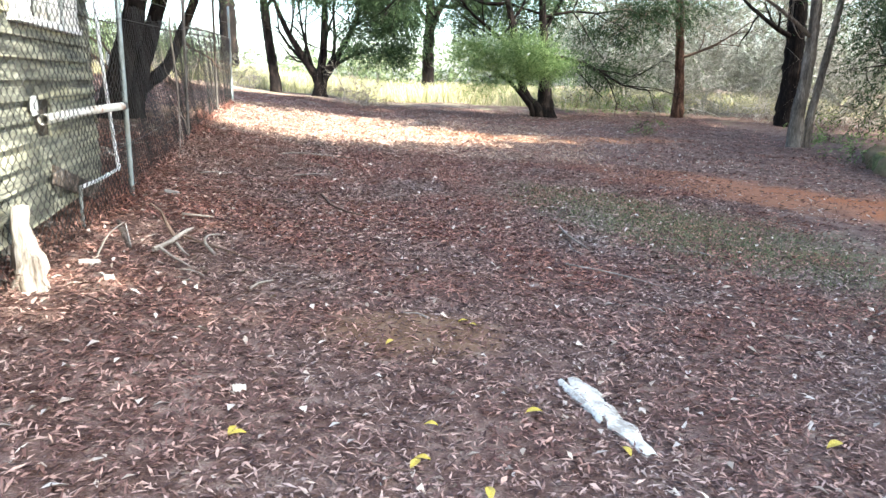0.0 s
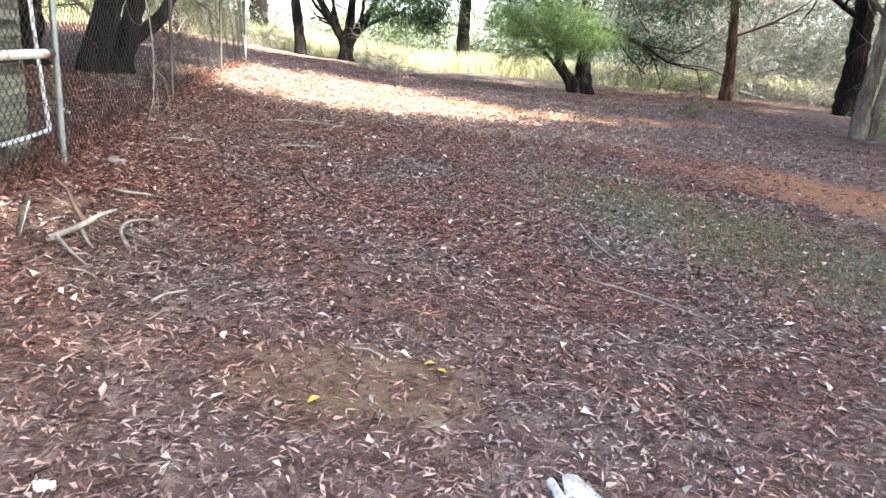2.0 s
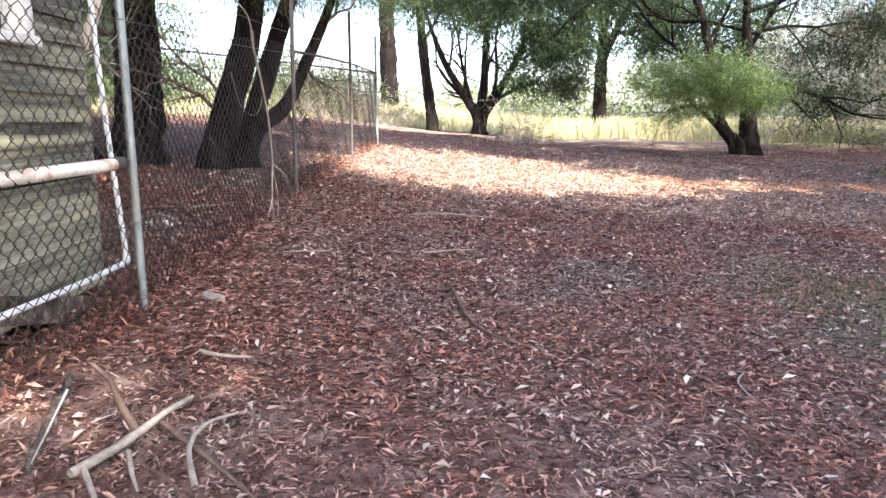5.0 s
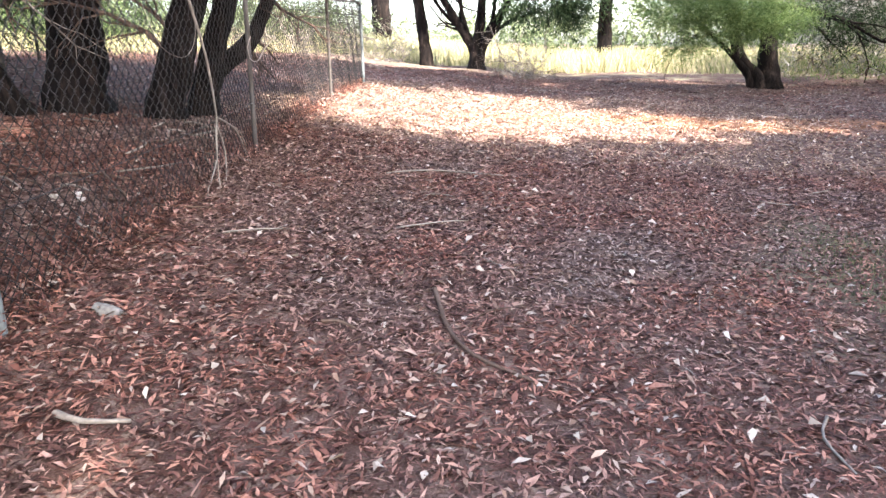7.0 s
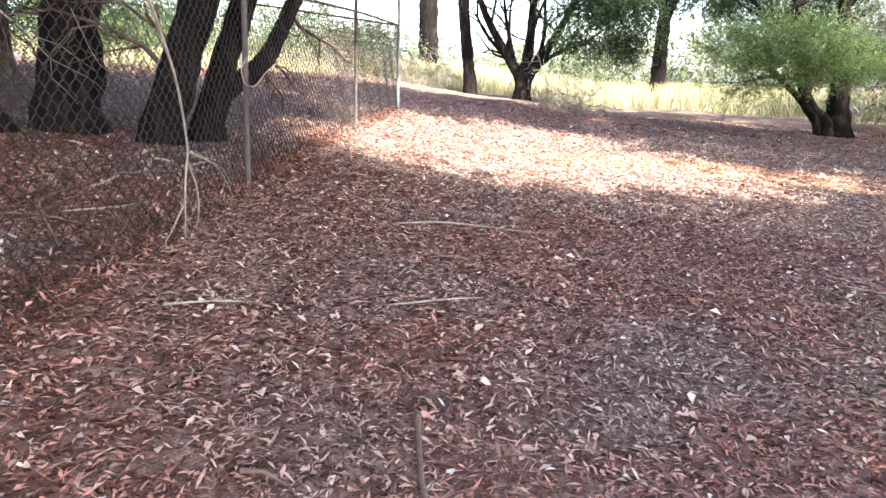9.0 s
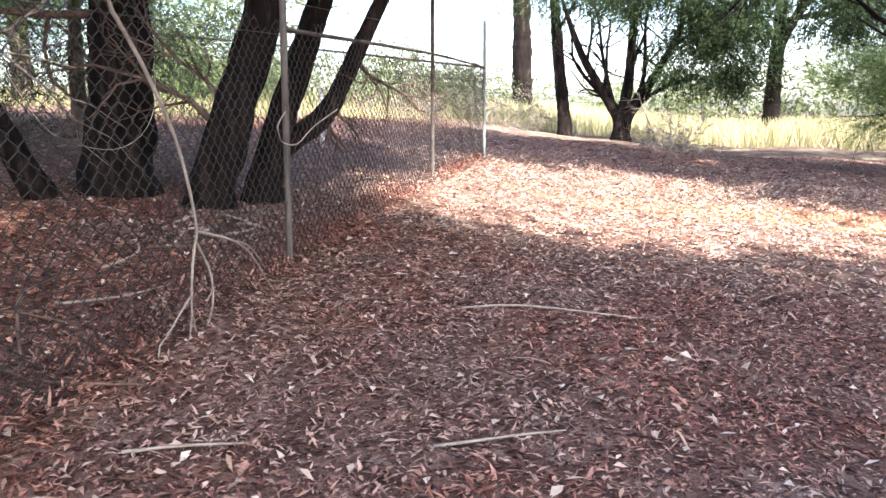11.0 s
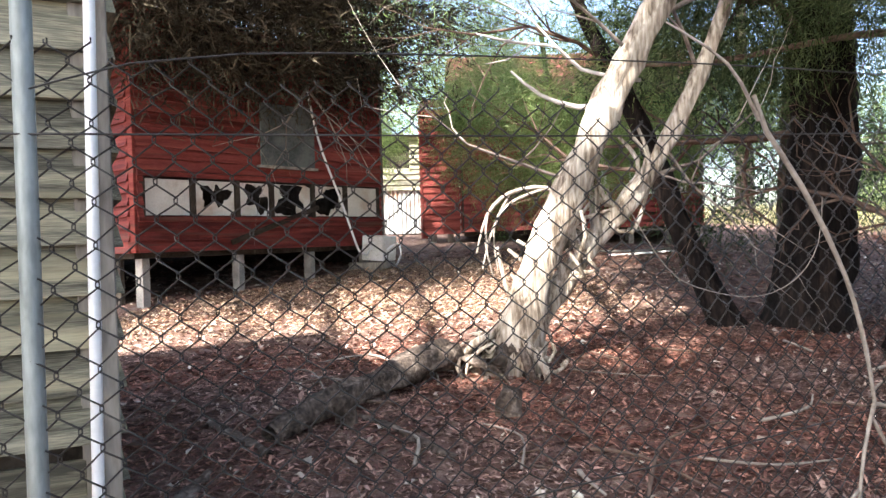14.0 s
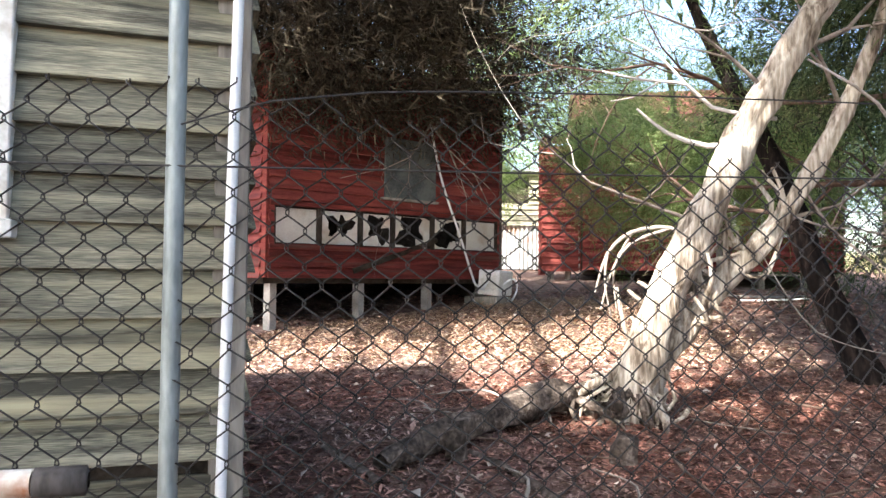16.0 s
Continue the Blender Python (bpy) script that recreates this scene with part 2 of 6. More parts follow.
def box(bm, lo, hi, m=None, bevel=0.0):
    lo, hi = Vector(lo), Vector(hi)
    made = bmesh.ops.create_cube(bm, size=1.0)["verts"]
    for v in made:
        v.co = Vector((lo[i] + (v.co[i] + 0.5) * (hi[i] - lo[i]) for i in range(3)))
    if bevel:
        edges = list({e for v in made for e in v.link_edges})
        made = list({v for f in bmesh.ops.bevel(bm, geom=edges, offset=bevel, segments=1, affect="EDGES")["faces"] for v in f.verts} | {v for v in made if v.is_valid})
    if m is not None:
        bmesh.ops.transform(bm, matrix=m, verts=made)
    return bm


def tube_arrays(points, radii, sides=8, rough=0.0, seed=0, cap=True):
    pts = [Vector(p) for p in points]
    n = len(pts)
    V, Fc = [], []
    ref = Vector((0.31, 0.95, 0.05))
    for i, p in enumerate(pts):
        d = (pts[min(i + 1, n - 1)] - pts[max(i - 1, 0)]).normalized()
        a = d.cross(ref)
        if a.length < 0.1:
            a = d.cross(Vector((1, 0, 0)))
        a.normalize()
        b = d.cross(a)
        for k in range(sides):
            th = 2 * math.pi * k / sides
            w = a * math.cos(th) + b * math.sin(th)
            r = radii[i]
            if rough:
                r *= 1 + rough * noise.noise(Vector((math.cos(th) * 1.7 + seed * 7.3, math.sin(th) * 1.7, i * 0.55)))
            V.append(p + w * r)
    for i in range(n - 1):
        for k in range(sides):
            k2 = (k + 1) % sides
            Fc.append((i * sides + k, i * sides + k2, (i + 1) * sides + k2, (i + 1) * sides + k))
    return V, Fc


def smooth_line(points, radii, step):
    """Points along a rounded line, with radii, every step metres or so."""
    P = [Vector(p) for p in points]
    out, rr = [], []
    for i in range(len(P) - 1):
        p0, p1, p2, p3 = P[max(i - 1, 0)], P[i], P[i + 1], P[min(i + 2, len(P) - 1)]
        n = max(1, int((p2 - p1).length / step))
        for k in range(n):
            t = k / n
            out.append(0.5 * (2 * p1 + (p2 - p0) * t + (2 * p0 - 5 * p1 + 4 * p2 - p3) * t * t + (3 * p1 - p0 - 3 * p2 + p3) * t ** 3))
            rr.append(radii[i] * (1 - t) + radii[i + 1] * t)
    out.append(P[-1]), rr.append(radii[-1])
    return out, rr


def tubes(name, lines, mat, parent=None, label="", sides=8, step=0.25, rough=0.12, smooth=True):
    """One mesh of tapered, slightly uneven limbs; lines: (points, radii)."""
    V, Fc = [], []
    for i, (p, r) in enumerate(lines):
        pts, rr = smooth_line(p, r, step)
        v, f = tube_arrays(pts, rr, sides, rough, i)
        o = len(V)
        V += [tuple(q) for q in v]
        Fc += [tuple(o + a for a in q) for q in f]
    me = raw_mesh(name, np.array(V), np.array(Fc), mat, smooth)
    ob = new(name, me)
    if parent:
        ob.parent = parent
    if label:
        tagged(ob, label)
    return ob


XS = [-40, -14, -10.5, -8, -6, -4.8, -4.4, -3, -2, 0, 1, 3, 6, 10, 20, 60]
ZS = [3.0, 1.62, 1.36, 1.03, 0.82, 0.72, 0.64, 0.37, 0.24, 0.05, -0.04, -0.1, -0.13, -0.18, -0.4, -1.5]


def ground_z(x, y):
    c = np.interp(x, [-6, -3, 0, 2], [0.005, 0.012, 0.028, 0.03])
    z = np.interp(x, XS, ZS) + c * (np.clip(y, -10, 32) - 7.5)
    return z + 0.012 * np.sin(x * 2.1 + 0.4) * np.cos(y * 1.7) + 0.008 * np.sin(x * 4.3 + y * 3.7)


def gz(x, y):
    return float(ground_z(np.float64(x), np.float64(y)))


# ---- ground ----
def axis(lo, hi, step, far):
    near = np.arange(lo, hi + 1e-6, step)
    grow = step * 1.35 ** np.arange(1, 60)
    out = np.cumsum(grow)
    out = out[out < far]
    return np.concatenate([(lo - out)[::-1], near, hi + out])


gx, gy = axis(-16, 14, 0.2, 900), axis(-4, 40, 0.25, 900)
GX, GY = np.meshgrid(gx, gy)
gv = np.stack([GX, GY, ground_z(GX, GY)], -1).reshape(-1, 3)
nx = len(gx)
ii = (np.arange(len(gy) - 1)[:, None] * nx + np.arange(nx - 1)[None, :]).ravel()
gf = np.stack([ii, ii + 1, ii + nx + 1, ii + nx], 1)
M_SOIL = material("soil", [(0.2, (0.075, 0.042, 0.035)), (0.45, (0.14, 0.085, 0.068)), (0.62, (0.21, 0.14, 0.115)), (0.8, (0.31, 0.24, 0.20))], 7, 0.95, 0.9, (1, 1, 1), 90)


def soil_patches(m):
    """Bare red clay, a worn green patch and the far dry grass, each with an uneven edge."""
    t = m.node_tree
    add, link = t.nodes.new, t.links.new
    b = t.nodes["Principled BSDF"]
    col = b.inputs["Base Color"].links[0].from_socket
    co = add("ShaderNodeTexCoord")
    nz = add("ShaderNodeTexNoise")
    nz.inputs["Scale"].default_value, nz.inputs["Detail"].default_value = 1.3, 6
    link(co.outputs["Object"], nz.inputs["Vector"])
    for (cx, cy, ax, ay, turn, c, amount) in ((4.6, 10.6, 1.0, 3.2, 40, (0.34, 0.15, 0.08), 0.75), (7.5, 7.5, 1.0, 4.0, 35, (0.34, 0.13, 0.06), 0.9),
                                              (2.6, 8.2, 1.5, 3.4, 32, (0.21, 0.205, 0.13), 0.6), (-0.1, 4.3, 0.75, 0.4, 20, (0.24, 0.145, 0.075), 0.5),
                                              (1.5, 17.3, 5.0, 0.9, 10, (0.34, 0.16, 0.085), 0.75), (0, 60, 400, 28, 0, (0.40, 0.37, 0.22), 1.0)):
        mp = add("ShaderNodeMapping")
        mp.vector_type = "TEXTURE"
        mp.inputs["Location"].default_value = (cx, cy, 0)
        mp.inputs["Rotation"].default_value = (0, 0, radians(turn))
        mp.inputs["Scale"].default_value = (ax, ay, 1000)
        link(co.outputs["Object"], mp.inputs["Vector"])
        ln = add("ShaderNodeVectorMath")
        ln.operation = "LENGTH"
        link(mp.outputs[0], ln.inputs[0])
        ad = add("ShaderNodeMath")
        ad.operation = "MULTIPLY_ADD"
        ad.inputs[1].default_value = 1.6
        link(nz.outputs[0], ad.inputs[0]), link(ln.outputs["Value"], ad.inputs[2])
        mr = add("ShaderNodeMapRange")
        mr.inputs["From Min"].default_value, mr.inputs["From Max"].default_value = 1.45, 1.95
        mr.inputs["To Min"].default_value, mr.inputs["To Max"].default_value = amount, 0.0
        link(ad.outputs[0], mr.inputs["Value"])
        mx = add("ShaderNodeMix")
        mx.data_type = "RGBA"
        link(mr.outputs[0], mx.inputs["Factor"]), link(col, mx.inputs["A"])
        mx.inputs["B"].default_value = (*c, 1)
        col = mx.outputs["Result"]
    link(col, b.inputs["Base Color"])


soil_patches(M_SOIL)
ground = new("ground", raw_mesh("ground", gv, gf, M_SOIL, True))
tagged(ground, "red-brown soil under fallen leaves, sloping up to the huts", "ground", kind="structure")


# ---- litter on the ground ----
def scatter(name, n, area, size, width, mat, label, category, seed, keep=None, lift=0.012, tilt=0.28):
    rng = np.random.default_rng(seed)
    x = rng.uniform(area[0], area[1], n)
    y = rng.uniform(area[2], area[3], n)
    rim = np.minimum(np.minimum(x - area[0], area[1] - x), np.minimum(y - area[2], area[3] - y))
    inside = rng.random(n) < np.clip(rim / 1.0, 0, 1)
    x, y = x[inside], y[inside]
    if keep is not None:
        k = keep(x, y, rng)
        x, y = x[k], y[k]
    n = len(x)
    a = rng.uniform(0, 2 * math.pi, n)
    d = np.stack([np.cos(a), np.sin(a), rng.normal(0, tilt, n)], 1)
    s = np.stack([-np.sin(a), np.cos(a), rng.normal(0, tilt, n)], 1)
    c = np.stack([x, y, ground_z(x, y) + lift * rng.uniform(0.2, 1.3, n)], 1)
    L = (size * rng.lognormal(0, 0.35, n))[:, None]
    W = (width * rng.lognormal(0, 0.3, n))[:, None]
    up = np.array([0, 0, 1.0]) * W * 0.35
    V = np.stack([c - d * L / 2, c - d * L * 0.1 + s * W / 2 + up, c + d * L / 2, c + d * L * 0.1 - s * W / 2 + up], 1).reshape(-1, 3)
    ob = new(name, raw_mesh(name, V, np.arange(4 * n).reshape(-1, 4), mat))
    return tagged(ob, label, category, kind="stuff")


def clear_of_clay(x, y, rng):
    u = ((x - 4.6) * 0.77 + (y - 10.6) * 0.64, -(x - 4.6) * 0.64 + (y - 10.6) * 0.77)
    edge = rng.normal(0, 0.25, len(x))
    u1 = np.hypot(u[0] / 1.0, u[1] / 3.4) + edge
    spot = np.hypot((x + 0.1) / 0.6, (y - 4.3) / 0.33) + edge
    g0, g1 = (x - 2.6) * 0.85 + (y - 8.2) * 0.53, -(x - 2.6) * 0.53 + (y - 8.2) * 0.85
    green = np.hypot(g0 / 1.3, g1 / 3.2) + edge
    return rng.random(len(x)) > np.where(u1 < 1, 0.6, 0.0) + np.where(spot < 1, 0.55, 0.0) + np.where(green < 1, 0.2, 0.0)


LITTER_NEAR, LITTER_FAR = 330000, 120000
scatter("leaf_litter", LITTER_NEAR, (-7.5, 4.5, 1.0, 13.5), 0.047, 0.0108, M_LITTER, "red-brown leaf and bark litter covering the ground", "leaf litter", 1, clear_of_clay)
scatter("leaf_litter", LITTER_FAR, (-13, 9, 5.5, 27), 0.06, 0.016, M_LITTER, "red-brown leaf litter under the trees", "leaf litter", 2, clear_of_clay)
scatter("pale_leaves", 9000, (-11, 7, 1.0, 24), 0.05, 0.026, M_CHIP_PALE, "scattered pale dry leaves on the brown litter", "dry leaves", 3, clear_of_clay, 0.02)


def grass_keep(x, y, rng):
    u0, u1 = (x - 2.6) * 0.85 + (y - 8.2) * 0.53, -(x - 2.6) * 0.53 + (y - 8.2) * 0.85
    return rng.random(len(x)) > np.clip((u0 / 1.15) ** 2 + (u1 / 3.0) ** 2, 0, 1) * 0.9 + 0.1


def grass(name, n, area, height, width, mat, label, seed, keep=None):
    rng = np.random.default_rng(seed)
    x, y = rng.uniform(area[0], area[1], n), rng.uniform(area[2], area[3], n)
    if keep is not None:
        k = keep(x, y, rng)
        x, y = x[k], y[k]
    n = len(x)
    a = rng.uniform(0, 6.283, n)
    h = height * rng.uniform(0.4, 1.3, n)
    base = np.stack([x, y, ground_z(x, y) - 0.005], 1)
    s = np.stack([np.cos(a), np.sin(a), np.zeros(n)], 1) * width / 2
    lean = np.stack([rng.normal(0, 0.35, n) * h, rng.normal(0, 0.35, n) * h, h], 1)
    V = np.stack([base - s, base + s, base + lean * 0.6 + s * 0.6, base + lean], 1).reshape(-1, 3)
    ob = new(name, raw_mesh(name, V, np.arange(4 * n).reshape(-1, 4), mat))
    return tagged(ob, label, "grass", kind="stuff")


# Pale leaves here also brighten the strip where the sun falls.
scatter("pale_leaves", 22000, (-6.5, 3.5, 12.5, 21), 0.045, 0.018, M_TAN, "pale dry leaves that also lighten the sunlit strip", "dry leaves", 4, None, 0.02)


def trodden(x, y, rng):
    line = np.interp(y, [2.2, 6.93, 11.03, 15.3], [-2.25, -3.0, -3.86, -4.72])
    return (rng.random(len(x)) > np.clip((x - line) / 5.0, 0, 1) * 0.8 + 0.1 * np.sin(x * 3 + y)) & (x > line - 0.2)


scatter("dry_leaves", 14000, (-4.6, 2.5, 6.0, 14.0), 0.042, 0.015, M_ROSE, "tan dry leaves strewn along the fence", "dry leaves", 12, trodden, 0.022)


def along_fence(x, y, rng):
    line = np.interp(y, [2.2, 6.93, 11.03, 15.3, 19.3], [-2.25, -3.0, -3.86, -4.72, -5.55])
    return np.abs(x - line + 0.08) < 0.13 + 0.1 * rng.random(len(x))


scatter("leaf_litter", 130000, (-5.8, -2.0, 3.0, 19.0), 0.045, 0.010, M_LITTER, "leaf litter banked against the foot of the fence", "leaf litter", 8, along_fence, 0.10, 0.5)
# Lighter leaves added so their colour lifts the yard's sunlight.
scatter("dry_leaves", 34000, (-11.5, -7.0, 5.0, 11.5), 0.05, 0.014, M_TAN, "tan dry leaves added to brighten the sunlit yard", "dry leaves", 9, lambda x, y, r: x * 0.8 + y * 0.6 > -3.32, 0.02)
grass("short_grass", 120000, (-0.5, 6.0, 4.5, 12.5), 0.045, 0.008, M_GRASS, "thin worn green grass among the litter", 5, grass_keep)
grass("tall_grass", 60000, (-22, 26, 29.5, 50), 0.65, 0.035, M_DRYGRASS, "tall sunlit yellow-green grass beyond the trees", 6)
grass("dry_grass", 16000, (-30, -9, 19, 40), 0.4, 0.03, M_DRYGRASS, "dry straw-coloured grass on the rising slope", 7, lambda x, y, r: x < -10 + (y - 30) * 0.2)

# ---- fence ----
P_START, P_A, P_B, P_C, P_D = Vector((-2.25, 2.2)), Vector((-2.99, 6.912)), Vector((-3.86, 11.03)), Vector((-4.72, 15.3)), Vector((-5.55, 19.3))
FAR_DIR = Vector((-0.86, -0.51)).normalized()
P_E, P_F, P_G = P_D + FAR_DIR * 2.9, P_D + FAR_DIR * 6.0, P_D + FAR_DIR * 11.0


def chain_mesh(name, p0, p1, h0, h1, parent, cell=0.094, rise=0.1, wire=0.0029, sag=0.0, seed=0):
    """Interlocking zigzag wires between two posts."""
    length = (p1 - p0).length
    d = (p1 - p0).normalized()
    nrm = np.array([d.y, -d.x, 0])
    a = cell / 2
    count = int(length / a)
    V, Fc = [], []
    rng = np.random.default_rng(seed)
    for j in range(count):
        s = j * a
        f = (s + a / 2) / length
        top = h0 * (1 - f) + h1 * f - sag * math.sin(math.pi * f) + 0.015 * math.sin(s * 5.3 + seed)
        steps = max(2, int(top / (rise / 2)))
        k = np.repeat(np.arange(steps + 1), 2)
        pair = np.tile([-1.0, 1.0], steps + 1)
        flip = (k + j) % 2
        ss = s + flip * a + np.where(flip == 1, 0.004, -0.004)
        gx_, gy_ = p0.x + d.x * ss, p0.y + d.y * ss
        wob = 0.02 * np.sin(ss * 1.9 + seed) * np.sin(k * rise * 1.1) + 0.008 * np.sin(ss * 7 + k * 0.3)
        z = ground_z(gx_, gy_) + 0.015 + k * rise / 2 + pair * 0.005 + 0.005 * np.sin(ss * 9) + 0.004 * np.sin(ss * 23 + k)
        c = np.stack([gx_, gy_, z], 1) + nrm[None, :] * (wob + pair * np.where(flip == 1, 0.004, -0.004))[:, None]
        c[:, 0] += 0.003 * np.sin(k * 2.1 + j)
        o = len(V) * 3
        for q in range(len(c)):
            t = c[min(q + 1, len(c) - 1)] - c[max(q - 1, 0)]
            e1 = nrm
            e2 = np.cross(nrm, t)
            e2 /= np.linalg.norm(e2) + 1e-9
            V.append(np.stack([c[q] + wire * (e1 * math.cos(w) + e2 * math.sin(w)) for w in (0.5, 2.6, 4.7)]))
        for q in range(len(c) - 1):
            for w in range(3):
                w2 = (w + 1) % 3
                Fc.append((o + q * 3 + w, o + q * 3 + w2, o + q * 3 + 3 + w2, o + q * 3 + 3 + w))
    me = raw_mesh(name, np.concatenate(V), np.array(Fc), M_WIRE)
    ob = new(name, me)
    ob.parent = parent
    return ob


def post(p, height, r, mat, parent, label="", name="post", lean=(0, 0)):
    z = gz(p.x, p.y)
    ob = tubes(name, [([(p.x, p.y, z - 0.1), (p.x + lean[0] * 0.5, p.y + lean[1] * 0.5, z + height / 2), (p.x + lean[0], p.y + lean[1], z + height), (p.x + lean[0], p.y + lean[1], z + height + 0.01)], [r, r, r, r * 0.2])],
               mat, parent, label, 12, 0.3, 0.0)
    return ob


def wire_line(name, pts, r, mat, parent, label=""):
    return tubes(name, [(pts, [r] * len(pts))], mat, parent, label, 5, 0.15, 0.0)


def fence_pt(p, h, off=0.0):
    return (p.x + off, p.y, gz(p.x, p.y) + h)


fence = thing("chain_link_fence", "old sagging chain-link fence of grey wire on metal posts", "fence")
post(P_START, 2.3, 0.024, M_GALV, fence)
post(P_A, 2.75, 0.024, M_GALV, fence, "galvanised metal post")
post(P_B, 2.2, 0.024, M_RUST, fence, "dark rusted post", lean=(0.03, 0.02))
post(P_C, 2.45, 0.025, M_RUST, fence, "dark rusted post", lean=(0.02, 0.0))
post(P_D, 2.4, 0.03, M_GALV, fence, "pale galvanised corner post")
post(P_E, 1.0, 0.04, M_WHITE, fence, "short white peg")
post(P_F, 2.0, 0.024, M_RUST, fence)
post(P_G, 2.0, 0.024, M_RUST, fence)
chain_mesh("wire_mesh", P_START, P_A, 1.88, 1.86, fence, seed=1)
chain_mesh("wire_mesh", P_A, P_B, 1.86, 1.72, fence, sag=0.10, seed=2)
chain_mesh("wire_mesh", P_B, P_C, 1.72, 1.62, fence, seed=3)
chain_mesh("wire_mesh", P_C, P_D, 1.62, 1.6, fence, seed=4)
chain_mesh("wire_mesh", P_D, P_F, 1.6, 1.6, fence, seed=5)
chain_mesh("wire_mesh", P_F, P_G, 1.6, 1.6, fence, seed=6)
for h in (1.62, 0.5):
    wire_line("tension_wire", [fence_pt(P_START, h + 0.1, 0.01), fence_pt(P_START.lerp(P_A, 0.5), h + 0.06, 0.02), fence_pt(P_A, h + 0.02, 0.02), fence_pt(P_A.lerp(P_B, 0.5), h - 0.02, 0.03), fence_pt(P_B, h, 0.02)], 0.0028, M_WIRE, fence)
wire_line("barbed_wire", [fence_pt(P_A, 1.74, 0.02), fence_pt(P_A.lerp(P_B, 0.12), 1.84), fence_pt(P_A.lerp(P_B, 0.5), 1.86), fence_pt(P_B, 1.85), fence_pt(P_C, 1.9), fence_pt(P_D, 2.0)], 0.0028, M_WIRE, fence)
wire_line("top_rail", [fence_pt(P_B, 1.66), fence_pt(P_C, 1.62), fence_pt(P_D, 1.6)], 0.017, M_RUST, fence)
wire_line("top_rail", [fence_pt(P_D, 1.6), fence_pt(P_F, 1.6), fence_pt(P_G, 1.6)], 0.02, M_RUST, fence)
wire_line("top_rail", [fence_pt(P_D, 1.35), fence_pt(P_F, 1.3), fence_pt(P_G, 1.3)], 0.008, M_WIRE, fence)

# pole tied along the fence beside the shed
pole = thing("pole", "old white-painted pole with rusty end, tied to the fence", "pole")
tubes("shaft", [([(-2.72, 4.98, 1.20), (-2.83, 5.8, 1.222), (-2.90, 6.63, 1.235)], [0.036, 0.034, 0.033])], M_OLD_POLE, pole, "", 12, 0.3, 0.05)
tubes("end_cap", [([(-2.90, 6.63, 1.235), (-2.925, 6.74, 1.234), (-2.926, 6.745, 1.234)], [0.036, 0.036, 0.02])], M_RUST, pole, "rusty end", 12, 0.1, 0.05)
# Bleached wood colour stands in for strong sun on this post.
stump_post = thing("wooden_post", "weathered grey wooden fence post with flaking bark", "post")
tubes("trunk", [([(-2.47, 4.2, gz(-2.47, 4.2) - 0.1), (-2.47, 4.2, 0.36), (-2.49, 4.21, 0.55), (-2.50, 4.22, 0.74), (-2.50, 4.22, 0.75)], [0.13, 0.085, 0.06, 0.045, 0.01])], M_BARK_WHITE, stump_post, "", 16, 0.05, 0.6)

pipe = thing("drain_pipe", "bent white plastic pipe hung beside the shed corner", "pipe")
tubes("upright", [([(-3.265, 7.01, 3.0), (-3.225, 7.0, 1.8), (-3.165, 7.0, 0.9), (-3.145, 7.0, 0.66)], [0.016] * 4)], M_PVC, pipe, "", 10, 0.3, 0.0)
tubes("elbow", [([(-3.145, 7.0, 0.68), (-3.14, 6.99, 0.635), (-3.125, 6.94, 0.625)], [0.021] * 3)], M_PVC, pipe, "", 10, 0.03, 0.0)
tubes("lower_run", [([(-3.135, 6.97, 0.63), (-3.03, 6.5, 0.625), (-2.92, 6.0, 0.632), (-2.85, 5.66, 0.64)], [0.016] * 4)], M_PVC, pipe, "", 10, 0.3, 0.0)
tubes("drop", [([(-2.85, 5.65, 0.65), (-2.848, 5.64, 0.5), (-2.84, 5.63, gz(-2.84, 5.63) - 0.02)], [0.014] * 3)], M_GALV, pipe, "green-grey lower end", 10, 0.3, 0.0)


# ---- timber huts ----
def wall_matrix(p0, p1, z):
    """Local x along the wall, y into the building, z up."""
    d = (p1 - p0).normalized()
    return Matrix(((d.x, -d.y, 0, p0.x), (d.y, d.x, 0, p0.y), (0, 0, 1, z), (0, 0, 0, 1)))


def cell_cuts(length, height, openings):
    xs = sorted({0, length, *[v for o in openings for v in (o[0], o[1])]})
    zs = sorted({0, height, *[v for o in openings for v in (o[2], o[3])]})
    for a, b in zip(xs, xs[1:]):
        for c, d in zip(zs, zs[1:]):
            if not any(o[0] <= (a + b) / 2 <= o[1] and o[2] <= (c + d) / 2 <= o[3] for o in openings):
                yield a, b, c, d


BOARDS = []


def clad_wall(house, p0, p1, z0, height, mat, pitch=0.1365, openings=(), outside=-1, missing=()):
    """A wall with its boards (made last); outside is the side in local y on which the boards lie."""
    m = wall_matrix(p0, p1, z0)
    length = (p1 - p0).length
    bm = bmesh.new()
    for a, b, c, d in cell_cuts(length, height, openings):
        box(bm, (a, -0.03, c), (b, 0.03, d))
    bmesh.ops.remove_doubles(bm, verts=bm.verts[:], dist=1e-4)
    w = part("wall", bm, M_DARK, house)
    w.matrix_local = m
    BOARDS.append((w, length, height, pitch, tuple(openings), outside, mat, tuple(missing)))
    return w


